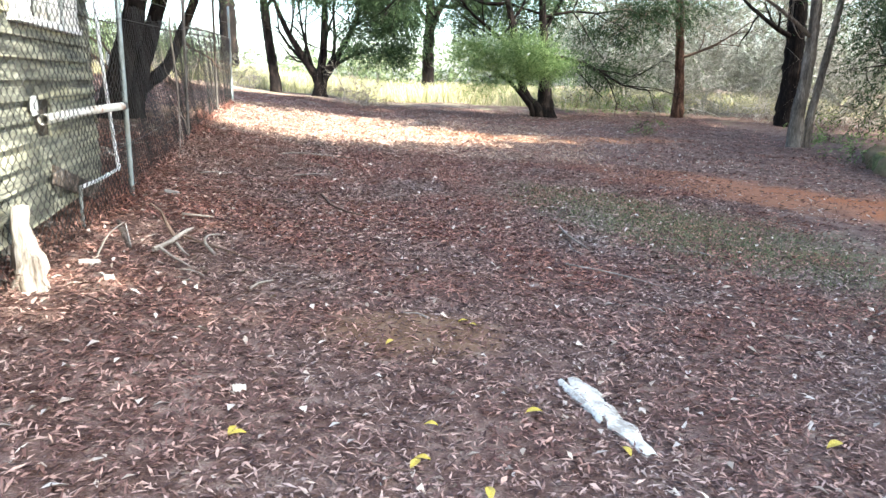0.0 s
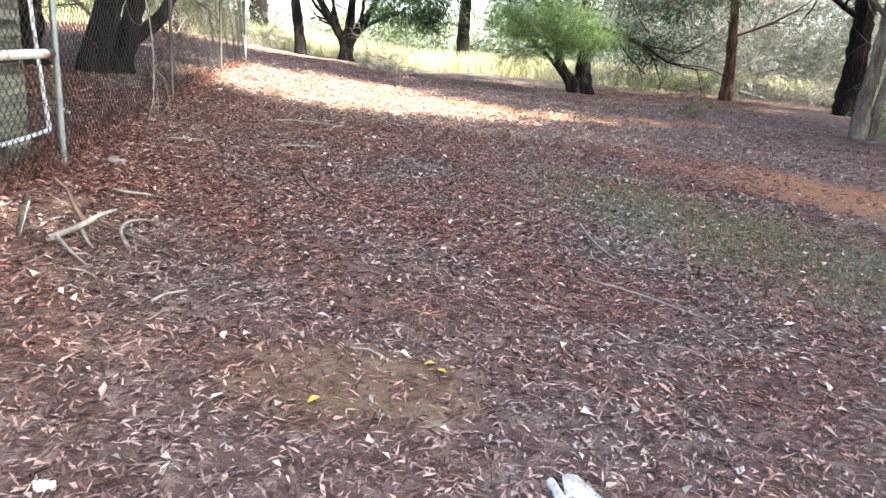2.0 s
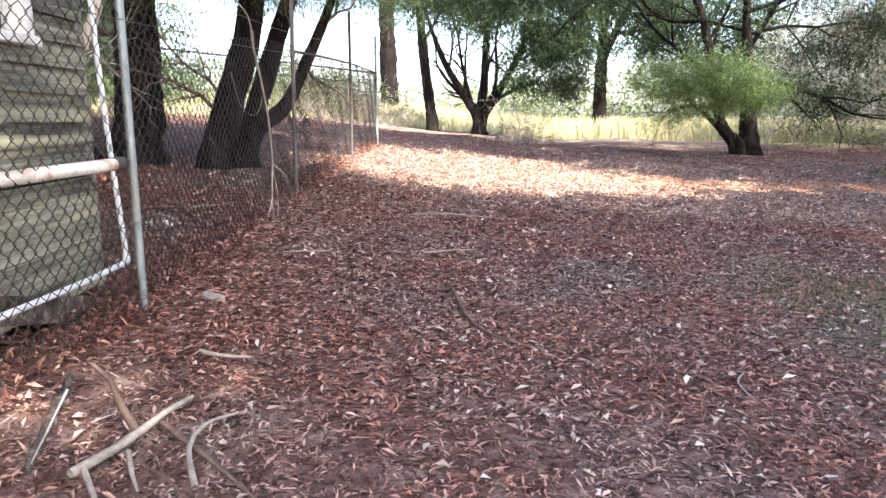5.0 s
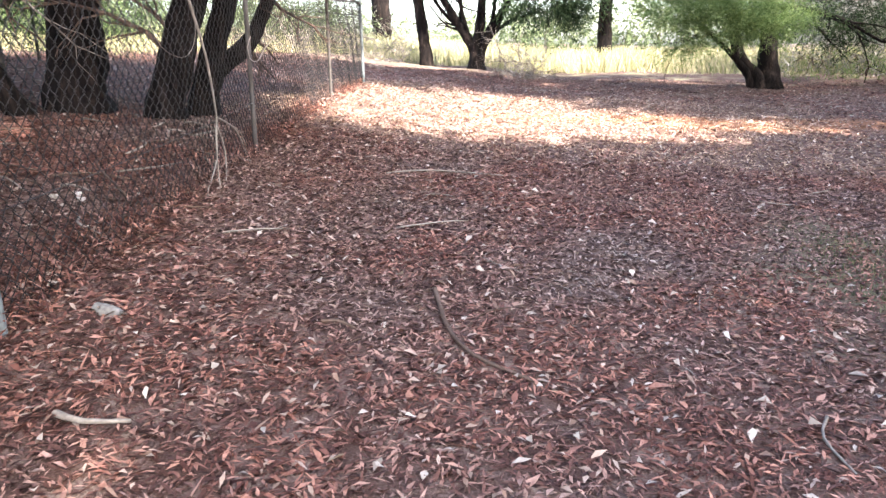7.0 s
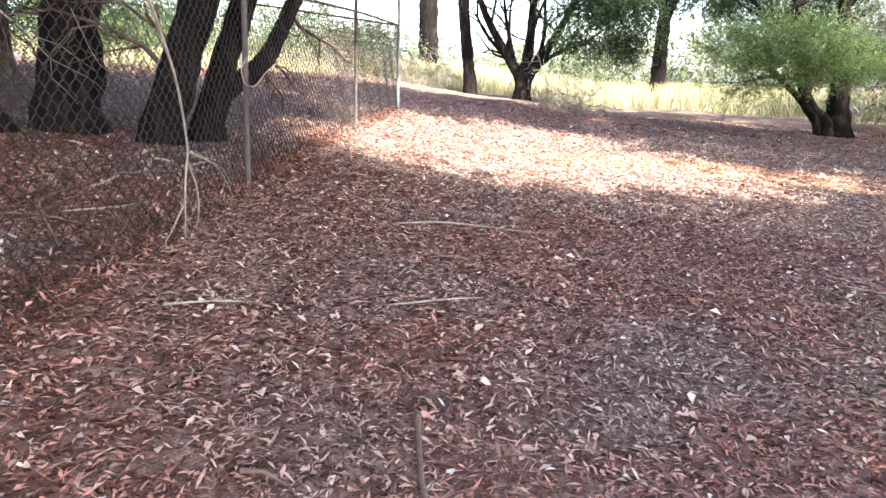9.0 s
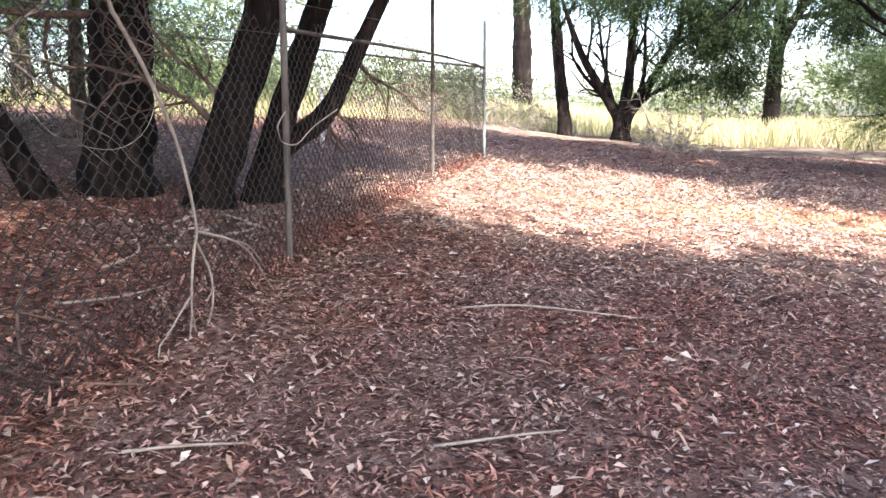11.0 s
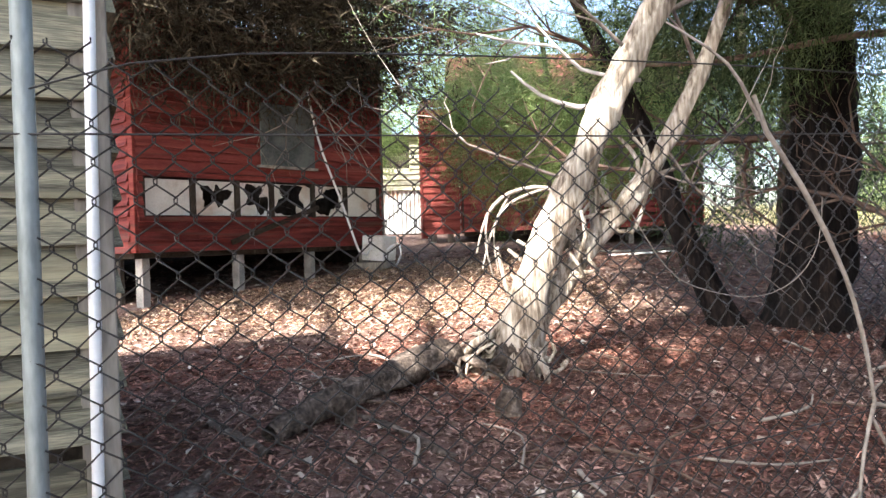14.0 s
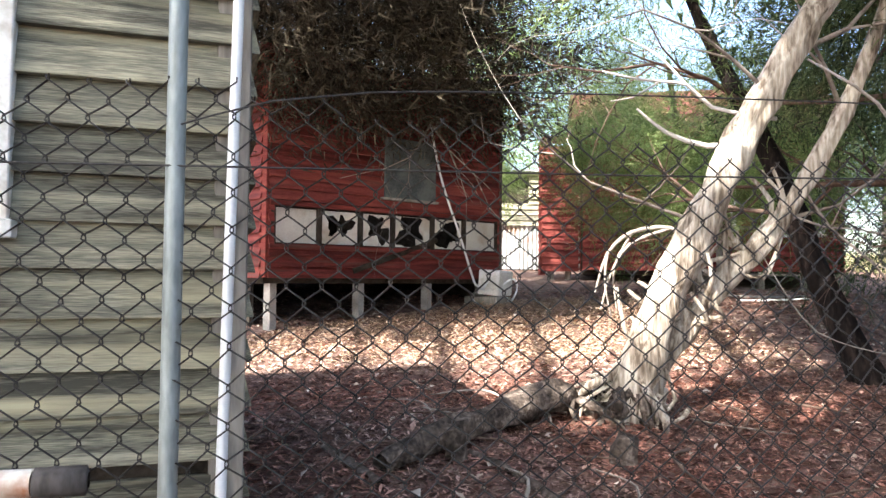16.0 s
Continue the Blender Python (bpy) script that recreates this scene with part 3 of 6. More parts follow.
def lay_boards():
    cache = {}
    for w, length, height, pitch, openings, outside, mat, missing in BOARDS:
        for k in range(int(height / pitch + 0.01)):
            z0, z1 = k * pitch, (k + 1) * pitch
            spans = [(0.0, length)]
            cuts = [(o[0], o[1]) for o in openings if o[2] < z1 - 0.03 and o[3] > z0 + 0.03] + [(a, b) for kk, a, b in missing if kk == k]
            for a, b in cuts:
                spans = [q for s, e in spans for q in ((s, min(e, a)), (max(s, b), e)) if q[1] - q[0] > 0.02]
            for s, e in spans:
                key = (round(e - s, 3), round(pitch, 4), outside, mat.name)
                if key not in cache:
                    bm = bmesh.new()
                    L, o = e - s, outside
                    prof = [(0.03, 0.0), (0.075, 0.0), (0.075, 0.005), (0.037, pitch + 0.012), (0.03, pitch + 0.012)]
                    ends = [[bm.verts.new((x, o * y, z)) for y, z in prof] for x in (0, L)]
                    for i in range(5):
                        j = (i + 1) % 5
                        bm.faces.new((ends[0][i], ends[0][j], ends[1][j], ends[1][i]))
                    bm.faces.new(ends[0]), bm.faces.new(ends[1][::-1])
                    cache[key] = to_mesh("weatherboard", bm, mat)
                ob = new("weatherboard", cache[key])
                ob.parent = w
                ob.matrix_local = pose(s, random.uniform(-0.003, 0.003), z0, random.uniform(-0.6, 0.6), random.uniform(-0.12, 0.12), 0)


def corner_board(house, p, z0, z1, mat, w=0.055, turn=0.0):
    bm = bmesh.new()
    box(bm, (-w, -w, 0), (w, w, z1 - z0), bevel=0.004)
    ob = part("corner_board", bm, mat, house)
    ob.matrix_local = pose(p.x, p.y, z0, 0, 0, turn)
    return ob


def local_box(name, w, lo, hi, mat, label="", bevel=0.004):
    bm = bmesh.new()
    box(bm, lo, hi, bevel=bevel)
    return part(name, bm, mat, w, label)


# grey shed beside the fence
SD = Vector((-0.25, 0.968)).normalized()
SN = Vector((-SD.y, SD.x))
S1 = Vector((-3.365, 6.97))
S0 = S1 - SD * 3.9
S2, S3 = S1 + SN * 2.45, S0 + SN * 2.45
shed = thing("shed", "weathered grey weatherboard shed with a broken board", "shed")
SH = 17 * 0.1365
win_s = (1.58, 3.30)
front = clad_wall(shed, S0, S1, 0.51, SH, M_GREY_BOARD, openings=((win_s[0], win_s[1], 1.36, 2.2),), missing=((4, 1.9, 3.87), (5, 1.85, 2.35)))
clad_wall(shed, S1, S2, 0.51, SH, M_GREY_BOARD)
clad_wall(shed, S2, S3, 0.51, SH, M_GREY_BOARD)
clad_wall(shed, S3, S0, 0.51, SH, M_GREY_BOARD)
corner_board(shed, S1, 0.46, 0.51 + SH, M_GREY_TIMBER, 0.05, 14.5)
corner_board(shed, S0, 0.46, 0.51 + SH, M_GREY_TIMBER, 0.05, 14.5)


def skillion_roof(house, pts, z, mat, over=0.15, rise=0.5):
    a, b, c, d = pts
    cx = sum((Vector((p.x, p.y)) for p in pts), Vector((0, 0))) / 4
    q = [p + (p - cx).normalized() * over for p in pts]
    bm = bmesh.new()
    n = 40
    rows = []
    for j in range(2):
        row = []
        for i in range(n + 1):
            f = i / n
            p = q[0].lerp(q[1], f) if j == 0 else q[3].lerp(q[2], f)
            row.append(bm.verts.new((p.x, p.y, z + j * rise + 0.012 * math.sin(i * 1.57))))
        rows.append(row)
    for i in range(n):
        bm.faces.new((rows[0][i], rows[0][i + 1], rows[1][i + 1], rows[1][i]))
    r = bmesh.ops.extrude_face_region(bm, geom=bm.faces[:])
    bmesh.ops.translate(bm, verts=[v for v in r["geom"] if isinstance(v, bmesh.types.BMVert)], vec=(0, 0, 0.03))
    return part("roof", bm, mat, house)


skillion_roof(shed, (S0, S1, S2, S3), 0.51 + SH, M_IRON, 0.08, 0.12)


def slab(house, pts, z0, z1, mat, name):
    bm = bmesh.new()
    lo = [bm.verts.new((p.x, p.y, z0)) for p in pts]
    hi = [bm.verts.new((p.x, p.y, z1)) for p in pts]
    bm.faces.new(lo[::-1]), bm.faces.new(hi)
    for i in range(4):
        bm.faces.new((lo[i], lo[(i + 1) % 4], hi[(i + 1) % 4], hi[i]))
    return part(name, bm, mat, house)


slab(shed, (S0 + SN * 0.04, S1 + SN * 0.04, S2 - SN * 0.04, S3 - SN * 0.04), 0.46, 0.505, M_DARK, "floor")


def stumps(house, p0, p1, n, ztop, mat=M_GREY_TIMBER, r=0.06):
    for i in range(n):
        p = p0.lerp(p1, (i + 0.5) / n)
        z = gz(p.x, p.y)
        tubes("stump", [([(p.x, p.y, z - 0.1), (p.x, p.y, ztop)], [r, r])], mat, house, "", 10, 0.3, 0.1)


stumps(shed, S0 + SN * 0.1, S1 + SN * 0.1, 4, 0.46)
stumps(shed, S3 - SN * 0.1, S2 - SN * 0.1, 4, 0.46)


def sash_window(w, a, b, zb, zt, mullions, mat=M_WHITE, broken=False, depth=0.05):
    win = new("window")
    win.parent = w
    fw = 0.065
    y0, y1 = -0.096, 0.02
    local_box("window_frame", win, (a - 0.02, y0, zb + 0.004), (a + fw, y1, zt), mat)
    local_box("window_frame", win, (b - fw, y0, zb + 0.004), (b + 0.02, y1, zt), mat)
    local_box("window_frame", win, (a + fw, y0, zt - fw), (b - fw, y1, zt), mat)
    local_box("window_sill", win, (a - 0.06, -0.12, zb - 0.045), (b + 0.035, 0.02, zb + 0.004), mat)
    step = (b - a - 2 * fw) / (mullions + 1)
    for i in range(mullions):
        x = a + fw + step * (i + 1)
        local_box("mullion", win, (x - 0.03, -0.06, zb + 0.004), (x + 0.03, 0.015, zt - fw), mat)
    for i in range(mullions + 1):
        x = a + fw + step * i
        p = local_box("pane", win, (x + 0.03, -0.012, zb + 0.006), (x + step - 0.03, -0.008, zt - fw), M_GLASS, bevel=0)
        p.visible_shadow = False
    return win


sash_window(front, win_s[0], win_s[1], 1.36, 2.2, 3)
local_box("slipped_board", front, (2.3, -0.052, 0.53), (3.86, -0.031, 0.635), M_GREY_BOARD, "slipped board with a dark gap above")
# White box put in for an overexposed bright spot beside the hole.
local_box("patch_board", front, (1.70, -0.098, 0.72), (1.84, -0.084, 0.85), M_WHITE, "white patch standing for the overexposed spot beside the hole")

# loose plank hanging under the shed wall
plank = thing("loose_plank", "loose weathered plank slipped from the shed wall", "plank")
bm = bmesh.new()
box(bm, (0, -0.012, -0.07), (1.95, 0.012, 0.07), bevel=0.004)
p_ = part("plank", bm, M_ROTTEN, plank)
p_.matrix_local = Matrix.Translation((-2.805, 5.2, 0.80)) @ Vector((-0.475, 1.85, -0.47)).to_track_quat("X", "Z").to_matrix().to_4x4()

# red hut with a strip of broken panes
H0, H1 = Vector((-8.80, 6.13)), Vector((-10.825, 8.85))
HD = (H1 - H0).normalized()
HN = Vector((-HD.y, HD.x))
H2, H3 = H1 + HN * 4.0, H0 + HN * 4.0
HZ, HP = 1.69, 0.118
HH = 20 * HP
hut = thing("red_hut", "red weatherboard hut with a row of broken white panes", "hut")
hlen = (H1 - H0).length
strip = (0.06, hlen - 0.04, 0.355, 0.765)
hfront = clad_wall(hut, H0, H1, HZ, HH, M_RED_BOARD, HP, openings=(strip,))
clad_wall(hut, H1, H2, HZ, HH, M_RED_BOARD, HP)
clad_wall(hut, H2, H3, HZ, HH, M_RED_BOARD, HP)
clad_wall(hut, H3, H0, HZ, HH, M_RED_BOARD, HP)
for p in (H0, H1):
    corner_board(hut, p, HZ, HZ + HH, M_RED_BOARD, 0.05, 53)
skillion_roof(hut, (H0, H1, H2, H3), HZ + HH, M_RED_ROOF, 0.3, 0.7)
slab(hut, (H0 + HN * 0.04, H1 + HN * 0.04, H2 - HN * 0.04, H3 - HN * 0.04), HZ - 0.06, HZ - 0.004, M_DARK, "floor")
for f in (0.03, 0.36, 0.66, 0.93):
    p = H0.lerp(H1, f) + HN * 0.08
    z = gz(p.x, p.y)
    bm = bmesh.new()
    box(bm, (-0.05, -0.05, z - 0.1), (0.05, 0.05, HZ - 0.06), bevel=0.006)
    o_ = part("stump", bm, M_CINDER, hut)
    o_.matrix_local = pose(p.x, p.y, 0, 0, 0, 53)
stumps(hut, H3 - HN * 0.1, H2 - HN * 0.1, 4, HZ - 0.06)


# Boards added round three sides to keep light from under the floor.
def shade_skirt(house, pts, z1, mat=M_DARK):
    for a, b in zip(pts, pts[1:]):
        bm = bmesh.new()
        lo = min(gz(a.x, a.y), gz(b.x, b.y)) - 0.1
        box(bm, (0, -0.02, lo), ((b - a).length, 0.02, z1))
        part("shade_board", bm, mat, house).matrix_local = wall_matrix(a, b, 0)


shade_skirt(hut, (H1 + HN * 0.3, H2, H3, H0 + HN * 0.3), HZ - 0.065)
shade_skirt(shed, (S1 + SN * 0.3, S2, S3, S0 + SN * 0.3), 0.455)


def broken_pane(parent, x0, x1, z0, z1, hole, seed):
    """A painted sheet of glass with a jagged hole: centre and radii as fractions of the pane."""
    rng = random.Random(seed)
    bm = bmesh.new()
    n = 28
    outer, inner = [], []
    w, h = x1 - x0, z1 - z0
    cx, cz = x0 + w * hole[0], z0 + h * hole[1]
    for i in range(n):
        th = 2 * math.pi * i / n
        dx, dz = math.cos(th), math.sin(th)
        k = min(((x1 - cx) / dx if dx > 0 else (x0 - cx) / dx) if abs(dx) > 1e-6 else 9, ((z1 - cz) / dz if dz > 0 else (z0 - cz) / dz) if abs(dz) > 1e-6 else 9)
        outer.append((cx + dx * k, cz + dz * k))
        r = min(k * 0.97, math.hypot(dx * w * hole[2], dz * h * hole[3]) * (1.0 + 0.35 * math.sin(th * 2 + seed * 1.7) + 0.22 * math.sin(th * 5 + seed) + rng.uniform(-0.22, 0.22)))
        inner.append((cx + dx * r, cz + dz * r))
    for y in (-0.014, -0.010):
        vo = [bm.verts.new((x, y, z)) for x, z in outer]
        vi = [bm.verts.new((x, y, z)) for x, z in inner]
        for i in range(n):
            j = (i + 1) % n
            bm.faces.new((vo[i], vo[j], vi[j], vi[i]))
    return part("pane", bm, M_PANE, parent)


edges = [0.0, 0.17, 0.335, 0.475, 0.66, 0.82, 1.0]
holes = [None, (0.52, 0.58, 0.28, 0.36), (0.6, 0.52, 0.38, 0.38), (0.45, 0.52, 0.44, 0.5), (0.5, 0.5, 0.4, 0.46), None]
sw = strip[1] - strip[0]
for i, hl in enumerate(holes):
    a, b = strip[0] + sw * edges[i] + 0.03, strip[0] + sw * edges[i + 1] - 0.03
    if hl:
        broken_pane(hfront, a, b, strip[2] + 0.02, strip[3] - 0.02, hl, i)
    else:
        local_box("pane", hfront, (a, -0.014, strip[2] + 0.02), (b, -0.010, strip[3] - 0.02), M_PANE, bevel=0)
for e in edges:
    x = strip[0] + sw * e
    local_box("mullion", hfront, (x - 0.03, -0.05, strip[2] + 0.002), (x + 0.03, -0.002, strip[3] - 0.002), M_DARK)
local_box("strip_rail", hfront, (0, -0.09, strip[2] - 0.05), (hlen, -0.02, strip[2]), M_RED_BOARD)
local_box("strip_rail", hfront, (0, -0.09, strip[3]), (hlen, -0.02, strip[3] + 0.05), M_RED_BOARD)
local_box("shutter", hfront, (1.45, -0.11, 0.95), (2.22, -0.082, 1.66), M_SHUTTER, "dull grey sheet over a window")
local_box("shutter_ledge", hfront, (1.41, -0.125, 0.92), (2.26, -0.06, 0.948), M_GREY_TIMBER)
local_box("brace", hfront, (0, 0, 0), (1.3, 0.02, 0.06), M_DARK).matrix_local = pose(1.05, -0.09, 0.05, 0, -18, 0)
pd = H1 + HD * 0.02
tubes("downpipe", [([(pd.x + 0.06, pd.y + 0.02, gz(pd.x, pd.y)), (pd.x + 0.06, pd.y + 0.02, HZ + HH)], [0.02, 0.02])], M_RUST, hut, "", 8, 0.4, 0)

# box and cable by the red hut
crate = thing("meter_box", "battered pale box with loose tape on a small stand", "box")
cz = gz(-10.5, 8.75)
bm = bmesh.new()
box(bm, (-0.16, -0.17, 0.12), (0.16, 0.17, 0.44), bevel=0.012)
c_ = part("body", bm, M_WHITE, crate)
c_.matrix_local = pose(-10.55, 8.78, cz, 0, 4, 50)
bm = bmesh.new()
box(bm, (-0.3, -0.2, 0), (0.2, 0.16, 0.12), bevel=0.01)
part("stand", bm, M_GREY_TIMBER, crate).matrix_local = pose(-10.55, 8.75, cz - 0.02, 0, 0, 50)
cable = thing("hanging_cable", "thick white cable hanging from the eaves to the box", "cable")
tubes("cable", [([(-9.95, 7.9, 3.55), (-10.05, 8.05, 2.9), (-10.15, 8.3, 2.2), (-10.25, 8.5, 1.62), (-10.3, 8.6, 1.56), (-10.42, 8.68, 1.66), (-10.48, 8.74, 1.80)], [0.014] * 7)], M_PVC, cable, "", 8, 0.1, 0.0)

# second red hut with a boarded bump-out
K0, K1 = Vector((-14.35, 10.95)), Vector((-13.2, 15.2))
KD = (K1 - K0).normalized()
KN = Vector((-KD.y, KD.x))
K2, K3 = K1 + KN * 4.5, K0 + KN * 4.5
KZ, KP, KH = 1.86, 0.13, 19 * 0.13
hut2 = thing("red_hut", "red weatherboard hut half hidden behind foliage", "hut")
kw = clad_wall(hut2, K0, K1, KZ, KH, M_RED_BOARD, KP, openings=((2.15, 2.65, 0.75, 1.75), (3.1, 4.1, 0.65, 1.75)))
for a, b in ((K1, K2), (K2, K3), (K3, K0)):
    clad_wall(hut2, a, b, KZ, KH, M_RED_BOARD, KP)
sash_window(kw, 2.15, 2.65, 0.75, 1.75, 0)
sash_window(kw, 3.1, 4.1, 0.65, 1.75, 1)
slab(hut2, (K0, K1, K2, K3), KZ - 0.08, KZ - 0.004, M_DARK, "floor")
stumps(hut2, K0 - KN * -0.1, K1 + KN * 0.1, 5, KZ - 0.08, M_CINDER)
bm = bmesh.new()
ridge0, ridge1 = K0.lerp(K3, 0.5) - KD * 0.3, K1.lerp(K2, 0.5) + KD * 0.3
e = [K0 - KD * 0.3 - KN * 0.35, K1 + KD * 0.3 - KN * 0.35, K2 + KD * 0.3 + KN * 0.35, K3 - KD * 0.3 + KN * 0.35]
zt, zr = KZ + KH - 0.1, KZ + KH + 1.3
vv = [bm.verts.new((p.x, p.y, zt)) for p in e] + [bm.verts.new((ridge0.x, ridge0.y, zr)), bm.verts.new((ridge1.x, ridge1.y, zr))]
bm.faces.new((vv[0], vv[1], vv[5], vv[4])), bm.faces.new((vv[2], vv[3], vv[4], vv[5]))
r = bmesh.ops.extrude_face_region(bm, geom=bm.faces[:])
bmesh.ops.translate(bm, verts=[v for v in r["geom"] if isinstance(v, bmesh.types.BMVert)], vec=(0, 0, 0.06))
part("roof", bm, M_RED_ROOF, hut2)
B0 = K0 - KD * 0.75
bump = thing("red_lean_to", "narrow sunlit red weatherboard lean-to", "lean-to")
for a, b in ((B0, K0 - KD * 0.07), (B0 + KN * 1.2, B0)):
    clad_wall(bump, a, b, KZ - 0.03, 18 * KP, M_RED_BOARD, KP)
corner_board(bump, B0, KZ - 0.1, KZ + 18 * KP, M_RED_BOARD, 0.05, 10)
skillion_roof(bump, (B0, K0 - KD * 0.07, K0 - KD * 0.07 + KN * 1.2, B0 + KN * 1.2), KZ + 18 * KP, M_RED_ROOF, 0.1, 0.4)
stumps(bump, B0 + KN * 0.1, K0 + KN * 0.1 - KD * 0.1, 2, KZ - 0.03, M_CINDER)

# iron-clad hut further back
iron = thing("iron_hut", "small hut with corrugated iron walls and a window", "hut")
I0, I1 = Vector((-18.5, 9.6)), Vector((-18.5, 12.2))
bm = bmesh.new()
n = 120
cols = []
for i in range(n + 1):
    y = I0.y + (I1.y - I0.y) * i / n
    cols.append([bm.verts.new((I0.x + 0.02 * math.sin(i * 1.3), y, z)) for z in (1.9, 2.95)])
for a, b in zip(cols, cols[1:]):
    bm.faces.new((a[0], b[0], b[1], a[1]))
part("iron_sheet", bm, M_IRON, iron, "corrugated iron sheet")
clad_wall(iron, I0, I1, 2.95, 1.3, M_GREY_BOARD, 0.13, openings=((0.4, 1.1, 0.5, 1.1),))
bm = bmesh.new()
box(bm, (I0.x - 3.0, I0.y, 1.8), (I0.x - 0.08, I1.y, 4.2))
part("body", bm, M_DARK, iron)
skillion_roof(iron, (I0, I1, I1 + Vector((-3, 0)), I0 + Vector((-3, 0))), 4.25, M_IRON, 0.3, 0.4)


# ---- trees ----
RNG = np.random.default_rng(11)


def crown(tree, blobs, count, mat, size=0.10, width=0.018, droop=0.5, seed=0, label="", strands=10, clumps=16, tight=0.34):
    """Leaves strung along fine sprays, the sprays gathered in uneven tufts with gaps between; blobs: (centre, radii)."""
    rng = np.random.default_rng(seed)
    vol = np.array([r[0] * r[1] * r[2] for _, r in blobs]) ** 0.8
    pick = rng.choice(len(blobs), count // strands, p=vol / vol.sum())
    centre = np.array([b[0] for b in blobs])
    radius = np.array([b[1] for b in blobs])
    u = rng.normal(size=(len(blobs), clumps, 3))
    u /= np.linalg.norm(u, axis=2)[:, :, None]
    tuft = u * rng.uniform(0.2, 1.0, (len(blobs), clumps, 1)) ** 0.45
    weight = rng.uniform(0.3, 1.0, (len(blobs), clumps)) ** 2
    weight = np.cumsum(weight / weight.sum(1)[:, None], axis=1)
    k = (rng.random(len(pick))[:, None] > weight[pick]).sum(1).clip(0, clumps - 1)
    off = tuft[pick, k]
    spread = rng.normal(size=(len(pick), 3)) * tight * (0.5 + rng.random((len(blobs), clumps)))[pick, k][:, None]
    spread[:, 2] *= 0.7
    start = centre[pick] + radius[pick] * (off + spread)
    way = off * 0.8 + spread * 0.6 + rng.normal(size=start.shape) * 0.4
    way[:, 2] -= droop
    way /= np.linalg.norm(way, axis=1)[:, None]
    t = np.arange(strands) / strands
    length = size * 4.5 * rng.uniform(0.6, 1.4, (len(pick), 1, 1))
    pts = start[:, None, :] + way[:, None, :] * t[None, :, None] * length
    pts[:, :, 2] -= (t ** 2)[None, :] * droop * length[:, :, 0] * 0.5
    pts = (pts + rng.normal(0, size * 0.22, pts.shape)).reshape(-1, 3)
    n = len(pts)
    d = np.repeat(way, strands, 0) + rng.normal(0, 0.55, (n, 3))
    d /= np.linalg.norm(d, axis=1)[:, None]
    s = np.cross(d, rng.normal(size=(n, 3)))
    s /= np.linalg.norm(s, axis=1)[:, None] + 1e-6
    L, W = size * rng.uniform(0.6, 1.4, (n, 1)), width * rng.uniform(0.7, 1.4, (n, 1))
    V = np.stack([pts - d * L / 2 + s * W / 2, pts - d * L / 2 - s * W / 2, pts + d * L / 2], 1).reshape(-1, 3)
    ob = new("crown", raw_mesh("crown", V, np.arange(3 * n).reshape(-1, 3), mat))
    ob.parent = tree
    return tagged(ob, label) if label else ob


def branchy(start, way, length, r, depth, rng, out, spread=0.6, bend=0.25, up=0.0):
    """Collects a limb and its side limbs as (points, radii)."""
    p, d = Vector(start), Vector(way).normalized()
    pts, rr = [p.copy()], [r]
    n = 4
    for i in range(n):
        d = (d + Vector(rng.normal(0, bend, 3)) + Vector((0, 0, up))).normalized()
        p = p + d * length / n
        pts.append(p.copy()), rr.append(r * (1 - 0.75 * (i + 1) / n))
        if depth > 0:
            for _ in range(2 if depth > 1 else 1):
                dd = (d + Vector(rng.normal(0, spread, 3))).normalized()
                branchy(p, dd, length * rng.uniform(0.4, 0.65), rr[-1] * 0.6, depth - 1, rng, out, spread, bend, up)
    out.append((pts, rr))


def limbs(tree, seeds, mat, seed, depth=2, name="limb", sides=5, spread=0.6, bend=0.25, up=0.0, joined=False):
    """One object for each main limb with its side shoots, or one joined tangle."""
    rng = np.random.default_rng(seed)
    rest = []
    for s, w, l, r in seeds:
        out = []
        branchy(s, w, l, r, depth, rng, out, spread, bend, up)
        if joined:
            rest += out
        else:
            tubes(name, out, mat, tree, "", sides, 0.35, 0.0)
    if joined:
        tagged(tubes(name, rest, mat, tree, "", sides, 0.9, 0.0), kind="stuff")


def trunk(tree, pts, radii, mat, label="", name="trunk", sides=14, rough=0.22):
    """A trunk with a flared foot set into the ground."""
    p = [Vector(q) for q in pts]
    return tubes(name, [(p, radii)], mat, tree, label, sides, 0.12, rough)


def foot(p, drop=0.12):
    return (p[0], p[1], gz(p[0], p[1]) - drop)


# clump of dark leaning trees behind the fence
t1 = thing("tree", "slim dark tree leaning over behind the fence", "tree", "dark trees behind the fence")
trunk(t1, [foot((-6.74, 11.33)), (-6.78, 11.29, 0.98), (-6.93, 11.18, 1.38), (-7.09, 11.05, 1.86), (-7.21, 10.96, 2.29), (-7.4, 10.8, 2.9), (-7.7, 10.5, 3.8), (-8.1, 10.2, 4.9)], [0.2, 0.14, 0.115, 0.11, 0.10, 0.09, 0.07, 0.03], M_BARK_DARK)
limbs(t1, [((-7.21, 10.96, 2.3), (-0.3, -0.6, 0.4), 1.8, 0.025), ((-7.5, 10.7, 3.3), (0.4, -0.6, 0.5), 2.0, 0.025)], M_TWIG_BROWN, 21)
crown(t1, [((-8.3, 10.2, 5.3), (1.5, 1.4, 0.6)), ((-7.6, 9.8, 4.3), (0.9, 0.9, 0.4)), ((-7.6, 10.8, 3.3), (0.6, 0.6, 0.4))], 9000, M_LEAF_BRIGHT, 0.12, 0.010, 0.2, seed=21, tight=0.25)

